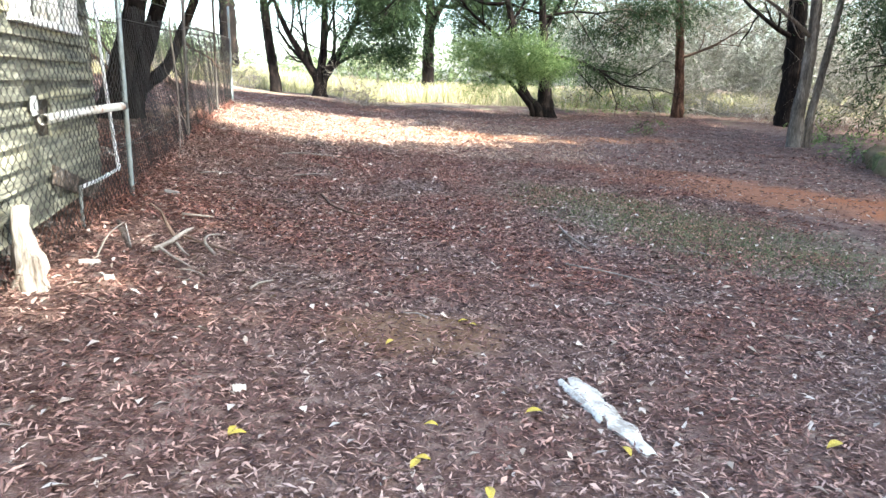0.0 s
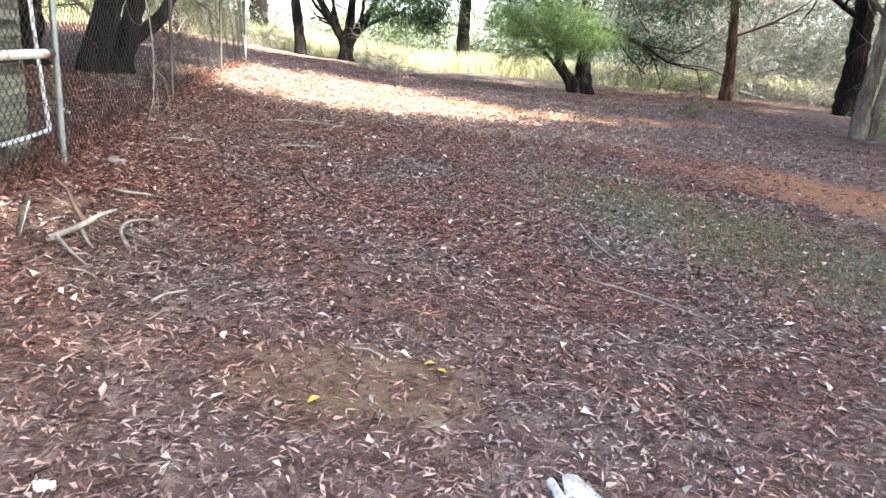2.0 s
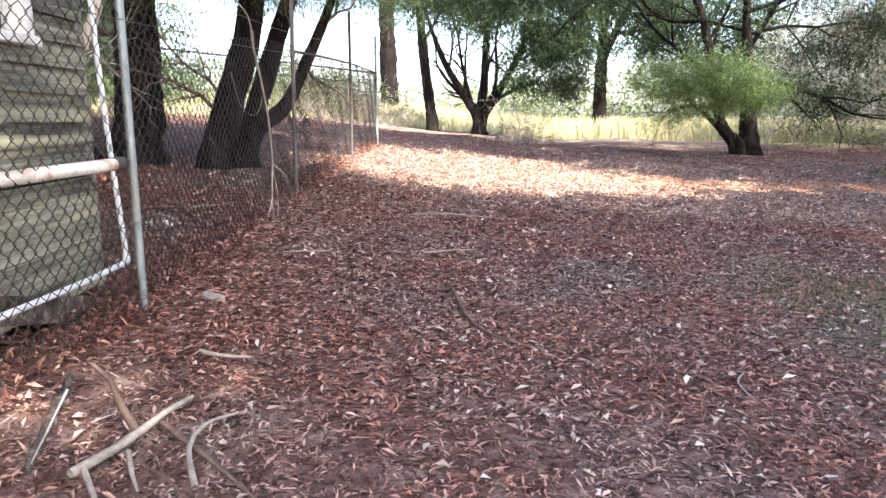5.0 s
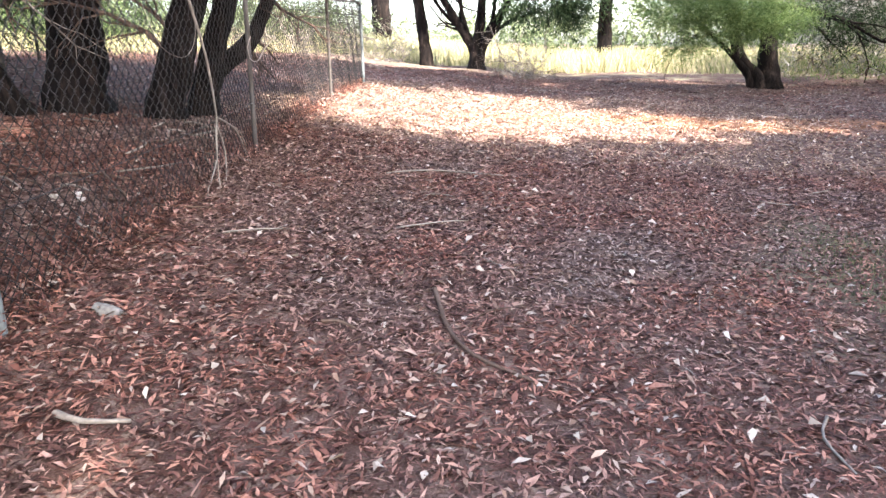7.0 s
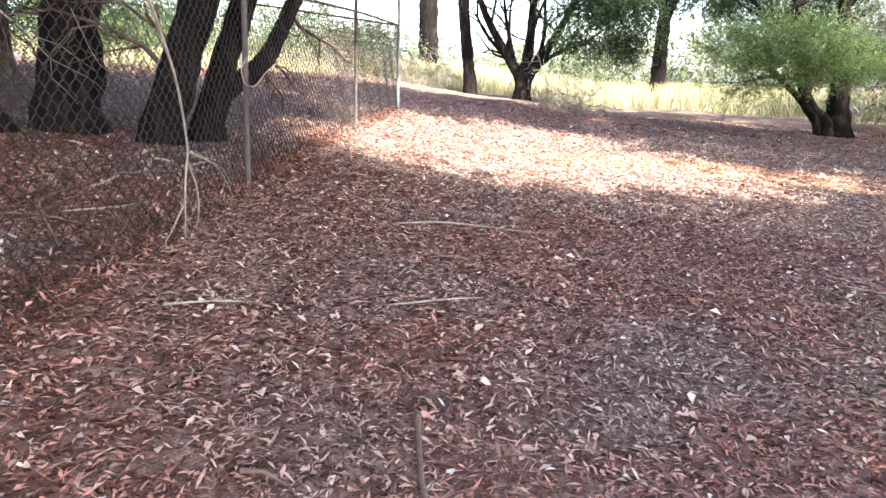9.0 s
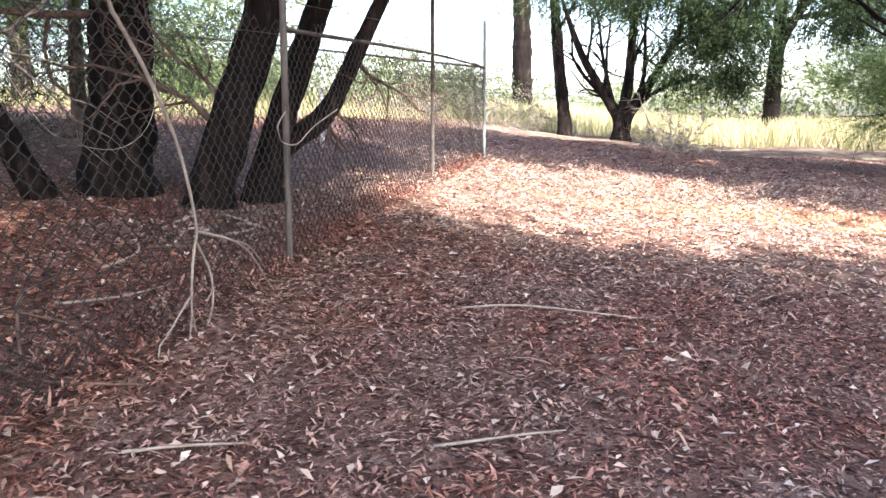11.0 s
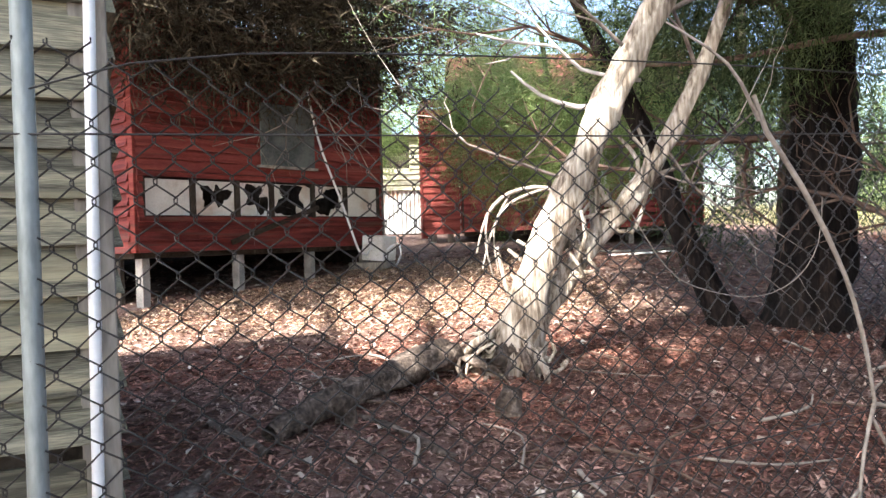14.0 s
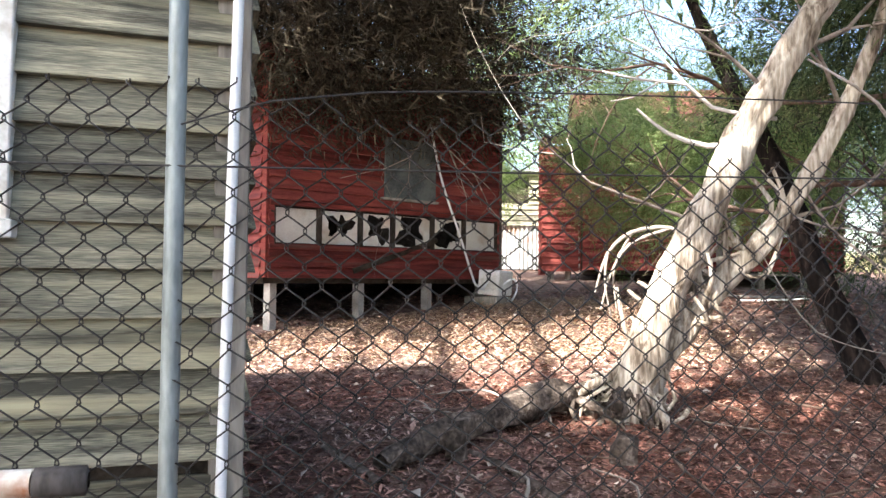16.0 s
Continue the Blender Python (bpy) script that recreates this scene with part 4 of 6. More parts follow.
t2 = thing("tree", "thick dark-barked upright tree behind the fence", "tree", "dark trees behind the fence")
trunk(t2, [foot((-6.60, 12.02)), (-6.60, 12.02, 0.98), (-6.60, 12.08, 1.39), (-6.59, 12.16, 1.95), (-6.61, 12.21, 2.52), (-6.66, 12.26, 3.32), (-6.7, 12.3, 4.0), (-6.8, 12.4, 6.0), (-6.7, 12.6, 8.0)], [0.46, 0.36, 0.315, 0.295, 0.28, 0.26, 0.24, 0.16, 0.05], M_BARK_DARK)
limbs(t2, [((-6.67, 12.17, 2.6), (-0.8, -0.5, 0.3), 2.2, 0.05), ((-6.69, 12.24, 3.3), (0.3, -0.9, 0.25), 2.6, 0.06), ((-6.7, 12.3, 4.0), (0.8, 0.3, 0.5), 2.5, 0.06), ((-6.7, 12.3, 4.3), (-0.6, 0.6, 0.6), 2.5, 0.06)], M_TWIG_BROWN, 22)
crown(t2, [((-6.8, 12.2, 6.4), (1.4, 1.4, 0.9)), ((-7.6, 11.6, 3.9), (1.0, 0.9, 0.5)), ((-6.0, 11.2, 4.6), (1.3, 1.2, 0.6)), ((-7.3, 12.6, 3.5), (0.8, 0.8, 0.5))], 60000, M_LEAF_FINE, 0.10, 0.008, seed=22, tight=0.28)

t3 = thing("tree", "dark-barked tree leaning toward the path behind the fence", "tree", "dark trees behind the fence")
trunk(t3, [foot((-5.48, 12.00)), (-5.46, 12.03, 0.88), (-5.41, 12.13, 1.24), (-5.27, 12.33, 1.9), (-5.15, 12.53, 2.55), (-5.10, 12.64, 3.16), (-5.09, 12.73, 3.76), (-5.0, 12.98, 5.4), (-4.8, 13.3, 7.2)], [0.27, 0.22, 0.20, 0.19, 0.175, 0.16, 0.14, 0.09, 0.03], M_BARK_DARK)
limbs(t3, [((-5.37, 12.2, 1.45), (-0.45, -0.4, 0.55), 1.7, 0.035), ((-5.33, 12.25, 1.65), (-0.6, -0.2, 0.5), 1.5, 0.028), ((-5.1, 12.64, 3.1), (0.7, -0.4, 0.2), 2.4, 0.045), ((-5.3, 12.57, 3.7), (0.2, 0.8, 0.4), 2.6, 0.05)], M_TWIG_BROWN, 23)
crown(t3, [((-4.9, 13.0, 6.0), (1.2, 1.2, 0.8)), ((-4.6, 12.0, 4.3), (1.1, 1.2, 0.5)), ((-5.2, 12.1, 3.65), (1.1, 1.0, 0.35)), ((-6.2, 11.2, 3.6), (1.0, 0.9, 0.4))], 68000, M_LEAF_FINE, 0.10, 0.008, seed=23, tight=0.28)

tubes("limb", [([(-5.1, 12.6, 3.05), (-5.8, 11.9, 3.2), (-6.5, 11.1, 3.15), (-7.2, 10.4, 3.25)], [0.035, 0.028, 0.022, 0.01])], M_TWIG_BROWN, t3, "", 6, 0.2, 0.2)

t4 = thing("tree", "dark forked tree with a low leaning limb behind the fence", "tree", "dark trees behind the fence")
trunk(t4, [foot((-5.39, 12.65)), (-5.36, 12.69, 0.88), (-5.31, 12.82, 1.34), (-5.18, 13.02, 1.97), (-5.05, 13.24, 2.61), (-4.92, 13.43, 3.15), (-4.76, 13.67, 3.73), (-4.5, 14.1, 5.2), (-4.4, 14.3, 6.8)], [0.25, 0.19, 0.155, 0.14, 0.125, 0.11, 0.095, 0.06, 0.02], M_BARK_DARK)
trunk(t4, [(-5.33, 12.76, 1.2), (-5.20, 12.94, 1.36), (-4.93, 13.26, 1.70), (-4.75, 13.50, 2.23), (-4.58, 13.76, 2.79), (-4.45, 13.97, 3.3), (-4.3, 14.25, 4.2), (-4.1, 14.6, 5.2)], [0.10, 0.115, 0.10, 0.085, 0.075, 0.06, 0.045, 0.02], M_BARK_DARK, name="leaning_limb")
limbs(t4, [((-4.75, 13.50, 2.2), (0.1, 0.6, -0.5), 0.9, 0.03), ((-4.97, 13.21, 1.65), (0.1, 0.2, -0.7), 0.6, 0.03), ((-4.9, 13.3, 1.72), (0.3, 0.4, -0.5), 0.5, 0.025), ((-4.58, 13.76, 2.8), (0.5, 0.6, 0.3), 1.8, 0.035), ((-4.92, 13.43, 3.1), (-0.2, 0.6, 0.3), 2.0, 0.04)], M_TWIG_BROWN, 24)
crown(t4, [((-4.5, 14.2, 5.6), (1.2, 1.2, 0.8)), ((-4.2, 14.5, 4.1), (1.1, 1.0, 0.4)), ((-4.3, 13.4, 3.8), (0.9, 0.9, 0.3)), ((-4.9, 12.9, 3.45), (0.9, 0.9, 0.25)), ((-4.3, 14.2, 3.6), (0.9, 0.9, 0.3)), ((-4.8, 15.3, 4.6), (1.7, 1.5, 0.5))], 90000, M_LEAF_FINE, 0.10, 0.009, seed=24, tight=0.28)

# Mostly unseen leaf masses added high up to deepen the shade below.
crown(t2, [((-6.6, 11.8, 6.6), (2.2, 2.0, 0.8)), ((-8.2, 12.4, 6.2), (1.8, 1.8, 0.8))], 9000, M_LEAF, 0.22, 0.06, seed=122, clumps=50, label="dense crown added overhead to deepen the shade")
crown(t3, [((-4.9, 12.2, 6.4), (2.0, 2.0, 0.8)), ((-5.4, 10.4, 6.0), (1.8, 1.6, 0.6)), ((-4.2, 9.4, 6.2), (1.4, 1.4, 0.5))], 14000, M_LEAF, 0.22, 0.06, seed=123, clumps=50, label="dense crown added overhead to deepen the shade")
crown(t4, [((-4.8, 14.2, 6.6), (2.2, 1.8, 0.8))], 8000, M_LEAF, 0.22, 0.06, seed=124, clumps=50, label="dense crown added overhead to deepen the shade")

# dead branch that hangs over the fence
hang = thing("hanging_branch", "pale dead branch hanging over the fence with forked tips", "branch")
tubes("stem", [([(-3.33, 9.12, 2.2), (-3.37, 9.198, 2.081), (-3.42, 9.382, 1.881), (-3.47, 9.605, 1.541), (-3.50, 9.718, 1.247), (-3.52, 9.771, 1.03)], [0.008, 0.010, 0.010, 0.009, 0.0085, 0.008])], M_TWIG, hang, "", 8, 0.1, 0.25)
for shoot, r in (([(-3.52, 9.771, 1.03), (-3.58, 10.1, 0.93), (-3.64, 10.34, 0.80), (-3.69, 10.58, 0.54)], 0.009), ([(-3.52, 9.77, 1.03), (-3.50, 9.70, 0.86), (-3.49, 9.66, 0.59), (-3.51, 9.73, 0.45)], 0.010),
                 ([(-3.52, 9.76, 0.97), (-3.54, 9.88, 0.76), (-3.52, 9.83, 0.55), (-3.45, 9.61, 0.42)], 0.009), ([(-3.50, 9.68, 0.71), (-3.43, 9.46, 0.60), (-3.40, 9.34, 0.54), (-3.40, 9.31, 0.43)], 0.007),
                 ([(-3.51, 9.73, 0.45), (-3.47, 9.64, 0.41), (-3.42, 9.55, 0.40)], 0.006), ([(-3.56, 10.08, 0.93), (-3.62, 10.3, 0.86), (-3.66, 10.48, 0.71)], 0.006), ([(-3.52, 9.83, 0.56), (-3.55, 9.95, 0.52), (-3.57, 10.05, 0.45)], 0.005),
                 ([(-3.49, 9.66, 0.60), (-3.44, 9.58, 0.5), (-3.38, 9.52, 0.42)], 0.006), ([(-3.36, 9.16, 2.12), (-3.30, 9.0, 2.3), (-3.35, 8.8, 2.45)], 0.008)):
    tubes("twig", [(shoot, [r * (1 - 0.6 * k / (len(shoot) - 1)) for k in range(len(shoot))])], M_TWIG, hang, "", 5, 0.07, 0.3)
vine = thing("dead_vine", "thin bare looping vine caught in the fence wire", "vine")
tubes("vine", [([(-3.26, 8.587, 1.828), (-3.29, 8.739, 1.62), (-3.32, 8.875, 1.541), (-3.37, 9.138, 1.494), (-3.41, 9.339, 1.549), (-3.44, 9.462, 1.678), (-3.46, 9.5, 1.85)], [0.0018] * 7)], M_TWIG, vine, "", 5, 0.06, 0.2)
tubes("loop", [([(-3.97, 11.9, 1.68), (-3.85, 11.377, 1.55), (-3.78, 11.068, 1.439), (-3.73, 10.821, 1.468), (-3.72, 10.772, 1.561), (-3.75, 10.909, 1.66)], [0.005] * 6)], M_TWIG, vine, "", 5, 0.06, 0.2)

# bleached leaning tree
wt = thing("bleached_tree", "leaning bleached dead tree with tangled roots", "tree")
trunk(wt, [(-5.86, 8.86, gz(-5.86, 8.86) - 0.1), (-5.80, 9.01, 0.90), (-5.77, 9.11, 1.26), (-5.74, 9.31, 1.78), (-5.71, 9.5, 2.19), (-5.67, 9.79, 2.78), (-5.64, 10.04, 3.23), (-5.6, 10.33, 3.71), (-5.5, 10.9, 4.7)], [0.15, 0.14, 0.125, 0.115, 0.11, 0.10, 0.095, 0.09, 0.06], M_BARK_WHITE, sides=20, rough=0.45)
trunk(wt, [(-5.9, 9.15, gz(-5.9, 9.15) - 0.05), (-5.92, 9.26, 1.17), (-5.89, 9.5, 1.48), (-5.85, 9.87, 1.9), (-5.81, 10.21, 2.36), (-5.77, 10.47, 2.86), (-5.74, 10.69, 3.4), (-5.7, 10.95, 4.2)], [0.10, 0.085, 0.075, 0.07, 0.062, 0.055, 0.045, 0.02], M_BARK_WHITE, name="second_stem", rough=0.5)
tw = []
for i in range(40):
    a, k = RNG.uniform(0, 6.28), RNG.uniform(0.06, 0.16)
    s = Vector((-5.82 + k * math.cos(a), 9.02 + k * math.sin(a), RNG.uniform(0.85, 1.25)))
    b = a + RNG.normal(0, 0.8)
    e_ = Vector((-5.84 + RNG.uniform(0.14, 0.34) * math.cos(b), 9.0 + RNG.uniform(0.14, 0.4) * math.sin(b), 0))
    e_.z = gz(e_.x, e_.y) + RNG.uniform(-0.03, 0.1)
    q1, q2 = s.lerp(e_, 0.35) + Vector(RNG.normal(0, 0.07, 3)), s.lerp(e_, 0.7) + Vector(RNG.normal(0, 0.08, 3))
    r0 = RNG.uniform(0.008, 0.026)
    tw.append(([s, q1, q2, e_], [r0 * 0.8, r0, r0 * 1.2, r0 * 0.7]))
for i in range(24):
    s = Vector((-5.85, 9.2 + i * 0.035, 1.15 + i * 0.04))
    e_ = s + Vector((RNG.normal(0, 0.12), RNG.normal(-0.05, 0.16), RNG.uniform(0.15, 0.5)))
    tw.append(([s, s.lerp(e_, 0.5) + Vector(RNG.normal(0, 0.07, 3)), e_], [0.02, 0.018, 0.012]))
# Dark roots whose colour also stands in for the shaded hollows between.
knots = []
for i in range(26):
    a = RNG.uniform(0, 6.28)
    s = Vector((-5.86 + 0.12 * math.cos(a), 8.92 + 0.14 * math.sin(a), RNG.uniform(0.84, 1.02)))
    b = a + RNG.normal(0, 0.6)
    k = RNG.uniform(0.2, 0.38)
    e_ = Vector((-5.87 + k * math.cos(b), 8.9 + k * math.sin(b), 0))
    e_.z = gz(e_.x, e_.y) + RNG.uniform(-0.02, 0.12)
    r0 = RNG.uniform(0.012, 0.036)
    knots.append(([s, s.lerp(e_, 0.4) + Vector(RNG.normal(0, 0.07, 3)), s.lerp(e_, 0.75) + Vector(RNG.normal(0, 0.07, 3)), e_], [r0, r0 * 1.1, r0, r0 * 0.5]))
tagged(tubes("root_knot", knots, M_ROTTEN, wt, "dark roots round the foot, standing in for shaded hollows", 7, 0.06, 0.5), kind="stuff")
tagged(tubes("root_tangle", tw, M_BARK_WHITE, wt, "tangled bleached roots and shoots", 6, 0.08, 0.3), kind="stuff")
tubes("arching_shoot", [([(-6.0, 9.45, 1.5), (-6.31, 9.62, 1.95), (-6.32, 9.5, 2.1), (-6.34, 9.22, 2.07), (-6.36, 9.04, 1.91), (-6.37, 8.95, 1.62)], [0.02, 0.018, 0.017, 0.016, 0.014, 0.008]),
                         ([(-6.32, 9.5, 2.1), (-6.34, 9.2, 1.98), (-6.36, 9.06, 1.75), (-6.36, 8.99, 1.5)], [0.013, 0.012, 0.01, 0.006]),
                         ([(-6.34, 9.22, 2.07), (-6.4, 9.1, 1.8), (-6.4, 9.12, 1.5)], [0.012, 0.01, 0.006]),
                         ([(-6.36, 9.04, 1.91), (-6.3, 9.0, 1.7), (-6.3, 9.05, 1.45)], [0.01, 0.009, 0.005])], M_TWIG, wt, "arching dead shoots", 6, 0.08, 0.2)
tubes("dead_shoot", [([(-5.68, 9.78, 2.62), (-5.80, 9.55, 2.62), (-5.9, 9.31, 2.72), (-5.9, 9.1, 2.88)], [0.022, 0.018, 0.014, 0.008])], M_TWIG_PALE, wt, "", 6, 0.1, 0.2)
tubes("dead_shoot", [([(-5.66, 9.95, 2.78), (-6.0, 9.67, 2.93), (-6.0, 9.49, 3.08), (-6.0, 9.15, 3.11), (-6.0, 8.89, 3.16)], [0.016, 0.014, 0.012, 0.01, 0.005]), ([(-6.0, 9.49, 3.08), (-6.05, 9.3, 3.3), (-6.05, 9.05, 3.42)], [0.009, 0.008, 0.004]), ([(-6.0, 9.3, 3.1), (-6.0, 9.1, 2.98), (-6.0, 8.95, 2.95)], [0.008, 0.006, 0.003])], M_TWIG_PALE, wt, "", 5, 0.08, 0.2)
limbs(wt, [((-5.72, 9.45, 2.1), (0.1, -0.9, 0.35), 1.5, 0.014), ((-5.66, 9.9, 2.95), (0.2, -0.8, 0.4), 1.4, 0.015), ((-5.64, 10.04, 3.2), (0.2, 0.9, 0.3), 1.6, 0.02), ((-5.8, 10.2, 2.35), (0.1, 0.5, -0.5), 1.3, 0.014), ((-5.85, 9.9, 1.95), (0.15, 0.5, 0.7), 1.3, 0.02), ((-5.77, 10.47, 2.86), (0.2, -0.2, 0.8), 1.2, 0.018)], M_TWIG, 26, 1)

# fallen log and sticks in the yard
log = thing("fallen_log", "rotting grey log lying on the leaf litter", "log")
trunk(log, [(-4.82, 7.42, gz(-4.82, 7.42) + 0.05), (-5.1, 7.7, gz(-5.1, 7.7) + 0.09), (-5.45, 8.05, gz(-5.45, 8.05) + 0.11), (-5.75, 8.4, gz(-5.75, 8.4) + 0.13), (-5.95, 8.6, gz(-5.95, 8.6) + 0.12), (-5.97, 8.62, gz(-5.95, 8.6) + 0.12)], [0.05, 0.07, 0.075, 0.12, 0.11, 0.02], M_ROTTEN, rough=0.7)


def stick(pts, r, mat=M_TWIG, label="dry stick lying on the litter"):
    p = [(x, y, gz(x, y) + h) for x, y, h in pts]
    ob = tubes("stick", [(p, [r * (1 - 0.5 * i / (len(p) - 1)) for i in range(len(p))])], mat, None, "", 6, 0.06, 0.3)
    return tagged(ob, label, "stick", "sticks on the ground")


stick([(-2.16, 5.28, 0.03), (-2.10, 5.50, 0.06), (-2.08, 5.72, 0.08), (-2.09, 5.95, 0.05)], 0.021, M_TWIG)
stick([(-2.09, 5.58, 0.04), (-2.16, 5.58, 0.16), (-2.20, 5.58, 0.26), (-2.28, 5.58, 0.31)], 0.017, M_TWIG_BROWN, "dark crooked stick standing out of the litter")
stick([(-2.12, 5.30, 0.05), (-1.97, 5.17, 0.03), (-1.80, 5.03, 0.012)], 0.012, M_TWIG)
stick([(-2.05, 5.45, 0.06), (-1.97, 5.36, 0.03), (-1.90, 5.29, 0.015)], 0.011, M_TWIG)
stick([(-1.73, 5.37, 0.015), (-1.86, 5.55, 0.05), (-1.90, 5.72, 0.06), (-1.86, 5.91, 0.03)], 0.013, M_TWIG)
stick([(-2.07, 5.70, 0.05), (-1.84, 5.58, 0.03), (-1.64, 5.46, 0.02), (-1.41, 5.31, 0.012)], 0.013, M_TWIG_BROWN)
stick([(-2.57, 5.77, 0.06), (-2.45, 5.53, 0.04), (-2.33, 5.29, 0.02)], 0.006, M_TWIG_PALE)
stick([(-2.0, 5.45, 0.02), (-1.8, 5.35, 0.03), (-1.66, 5.2, 0.012)], 0.006, M_TWIG_BROWN)
stick([(-1.29, 4.70, 0.015), (-1.25, 4.78, 0.03), (-1.18, 4.89, 0.015)], 0.012)
stick([(-1.40, 8.25, 0.03), (-1.23, 7.8, 0.03), (-1.04, 7.53, 0.03), (-0.75, 7.4, 0.015)], 0.014, M_TWIG_BROWN)
stick([(-1.81, 7.59, 0.02), (-1.73, 7.61, 0.03), (-1.64, 7.6, 0.015)], 0.012, M_TWIG_BROWN)
stick([(-1.95, 9.37, 0.015), (-1.7, 9.59, 0.03), (-1.51, 9.82, 0.015)], 0.008)
stick([(-3.77, 8.89, 0.03), (-4.2, 9.2, 0.08), (-4.40, 9.45, 0.06), (-4.55, 9.81, 0.03)], 0.011, M_TWIG_BROWN)
stick([(-4.4, 8.95, 0.02), (-4.23, 9.12, 0.05), (-4.0, 9.3, 0.02)], 0.012, M_TWIG_BROWN)
stick([(-2.55, 11.10, 0.015), (-2.19, 11.35, 0.03), (-1.5, 11.65, 0.02)], 0.010)
stick([(-2.36, 6.46, 0.02), (-2.23, 6.44, 0.03), (-2.10, 6.52, 0.02)], 0.014)
stick([(-2.91, 8.65, 0.02), (-2.75, 8.8, 0.03), (-2.59, 8.98, 0.02)], 0.008)
stick([(1.26, 7.77, 0.02), (1.3, 7.2, 0.03), (1.42, 6.84, 0.015)], 0.012)
stick([(1.09, 6.28, 0.015), (1.5, 6.0, 0.02), (1.85, 5.63, 0.012)], 0.008)
stick([(-2.42, 4.95, 0.02), (-2.40, 5.1, 0.14), (-2.37, 5.3, 0.20)], 0.008)
for k in range(46):
    x, y = RNG.uniform(-4.4, 3.0), RNG.uniform(2.2, 13.0)
    a, l = RNG.uniform(0, 6.28), RNG.uniform(0.1, 0.45)
    stick([(x, y, 0.012), (x + l * 0.5 * math.cos(a), y + l * 0.5 * math.sin(a), 0.02), (x + l * math.cos(a + 0.3), y + l * math.sin(a + 0.3), 0.01)], RNG.uniform(0.003, 0.008), M_TWIG if RNG.random() < 0.7 else M_TWIG_BROWN)
for k in range(40):
    x, y = RNG.uniform(-6.5, -3.4), RNG.uniform(7.4, 12.0)
    a, l = RNG.uniform(0, 6.28), RNG.uniform(0.2, 0.8)
    stick([(x, y, 0.015), (x + l * 0.5 * math.cos(a), y + l * 0.5 * math.sin(a), 0.05), (x + l * math.cos(a + 0.4), y + l * math.sin(a + 0.4), 0.015)], RNG.uniform(0.005, 0.014), M_TWIG if RNG.random() < 0.6 else M_TWIG_BROWN)

# ---- far trees ----
def far_tree(label, pts, radii, mat, limb_seeds, blobs, leaves, leafmat, seed, size=0.13, width=0.022, depth=2, droop=0.5, group="trees beyond the clearing", lmat=None):
    t = thing("tree", label, "tree", group)
    for i, (p, r) in enumerate(zip(pts, radii)):
        trunk(t, [foot(p[0], 0.15)] + list(p[1:]), r, mat, name="trunk" if i == 0 else "second_stem", sides=10)
    if limb_seeds:
        limbs(t, limb_seeds, lmat or mat, seed, depth)
    if blobs:
        crown(t, blobs, int(leaves * (1.6 if size == 0.13 else 1)), leafmat, size, width, droop, seed)
    return t


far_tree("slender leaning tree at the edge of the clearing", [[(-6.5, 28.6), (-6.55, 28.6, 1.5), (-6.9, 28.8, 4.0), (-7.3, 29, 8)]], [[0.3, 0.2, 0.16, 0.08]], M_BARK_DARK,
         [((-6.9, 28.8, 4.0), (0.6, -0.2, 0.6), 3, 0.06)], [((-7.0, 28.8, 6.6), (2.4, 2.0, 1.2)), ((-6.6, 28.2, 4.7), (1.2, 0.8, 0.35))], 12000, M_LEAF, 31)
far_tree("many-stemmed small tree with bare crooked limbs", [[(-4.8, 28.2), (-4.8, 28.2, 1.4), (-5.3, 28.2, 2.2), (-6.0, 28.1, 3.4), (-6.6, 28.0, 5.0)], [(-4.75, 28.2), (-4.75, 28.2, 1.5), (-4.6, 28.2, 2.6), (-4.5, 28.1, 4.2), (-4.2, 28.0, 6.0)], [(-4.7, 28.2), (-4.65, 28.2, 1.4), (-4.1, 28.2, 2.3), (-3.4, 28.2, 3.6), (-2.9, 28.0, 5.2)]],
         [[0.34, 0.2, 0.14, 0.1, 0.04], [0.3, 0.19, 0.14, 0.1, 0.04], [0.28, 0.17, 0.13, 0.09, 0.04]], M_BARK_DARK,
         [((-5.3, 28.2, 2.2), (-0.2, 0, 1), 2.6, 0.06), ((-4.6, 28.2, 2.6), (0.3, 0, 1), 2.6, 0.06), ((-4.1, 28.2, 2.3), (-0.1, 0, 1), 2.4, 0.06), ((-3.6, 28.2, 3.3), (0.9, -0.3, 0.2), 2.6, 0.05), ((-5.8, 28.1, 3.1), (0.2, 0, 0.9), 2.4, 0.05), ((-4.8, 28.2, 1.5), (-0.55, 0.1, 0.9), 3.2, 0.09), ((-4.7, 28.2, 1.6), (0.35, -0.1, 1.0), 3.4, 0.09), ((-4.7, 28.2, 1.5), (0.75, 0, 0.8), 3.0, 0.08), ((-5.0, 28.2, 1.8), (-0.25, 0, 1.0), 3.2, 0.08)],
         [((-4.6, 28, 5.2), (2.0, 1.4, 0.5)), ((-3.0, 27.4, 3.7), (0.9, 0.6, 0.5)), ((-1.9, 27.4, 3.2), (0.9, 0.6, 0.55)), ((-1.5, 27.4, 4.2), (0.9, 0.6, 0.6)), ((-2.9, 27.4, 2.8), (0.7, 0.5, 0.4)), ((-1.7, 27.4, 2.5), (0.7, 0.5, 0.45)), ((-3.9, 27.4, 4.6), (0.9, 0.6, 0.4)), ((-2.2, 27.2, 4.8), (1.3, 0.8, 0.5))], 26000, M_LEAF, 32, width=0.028)
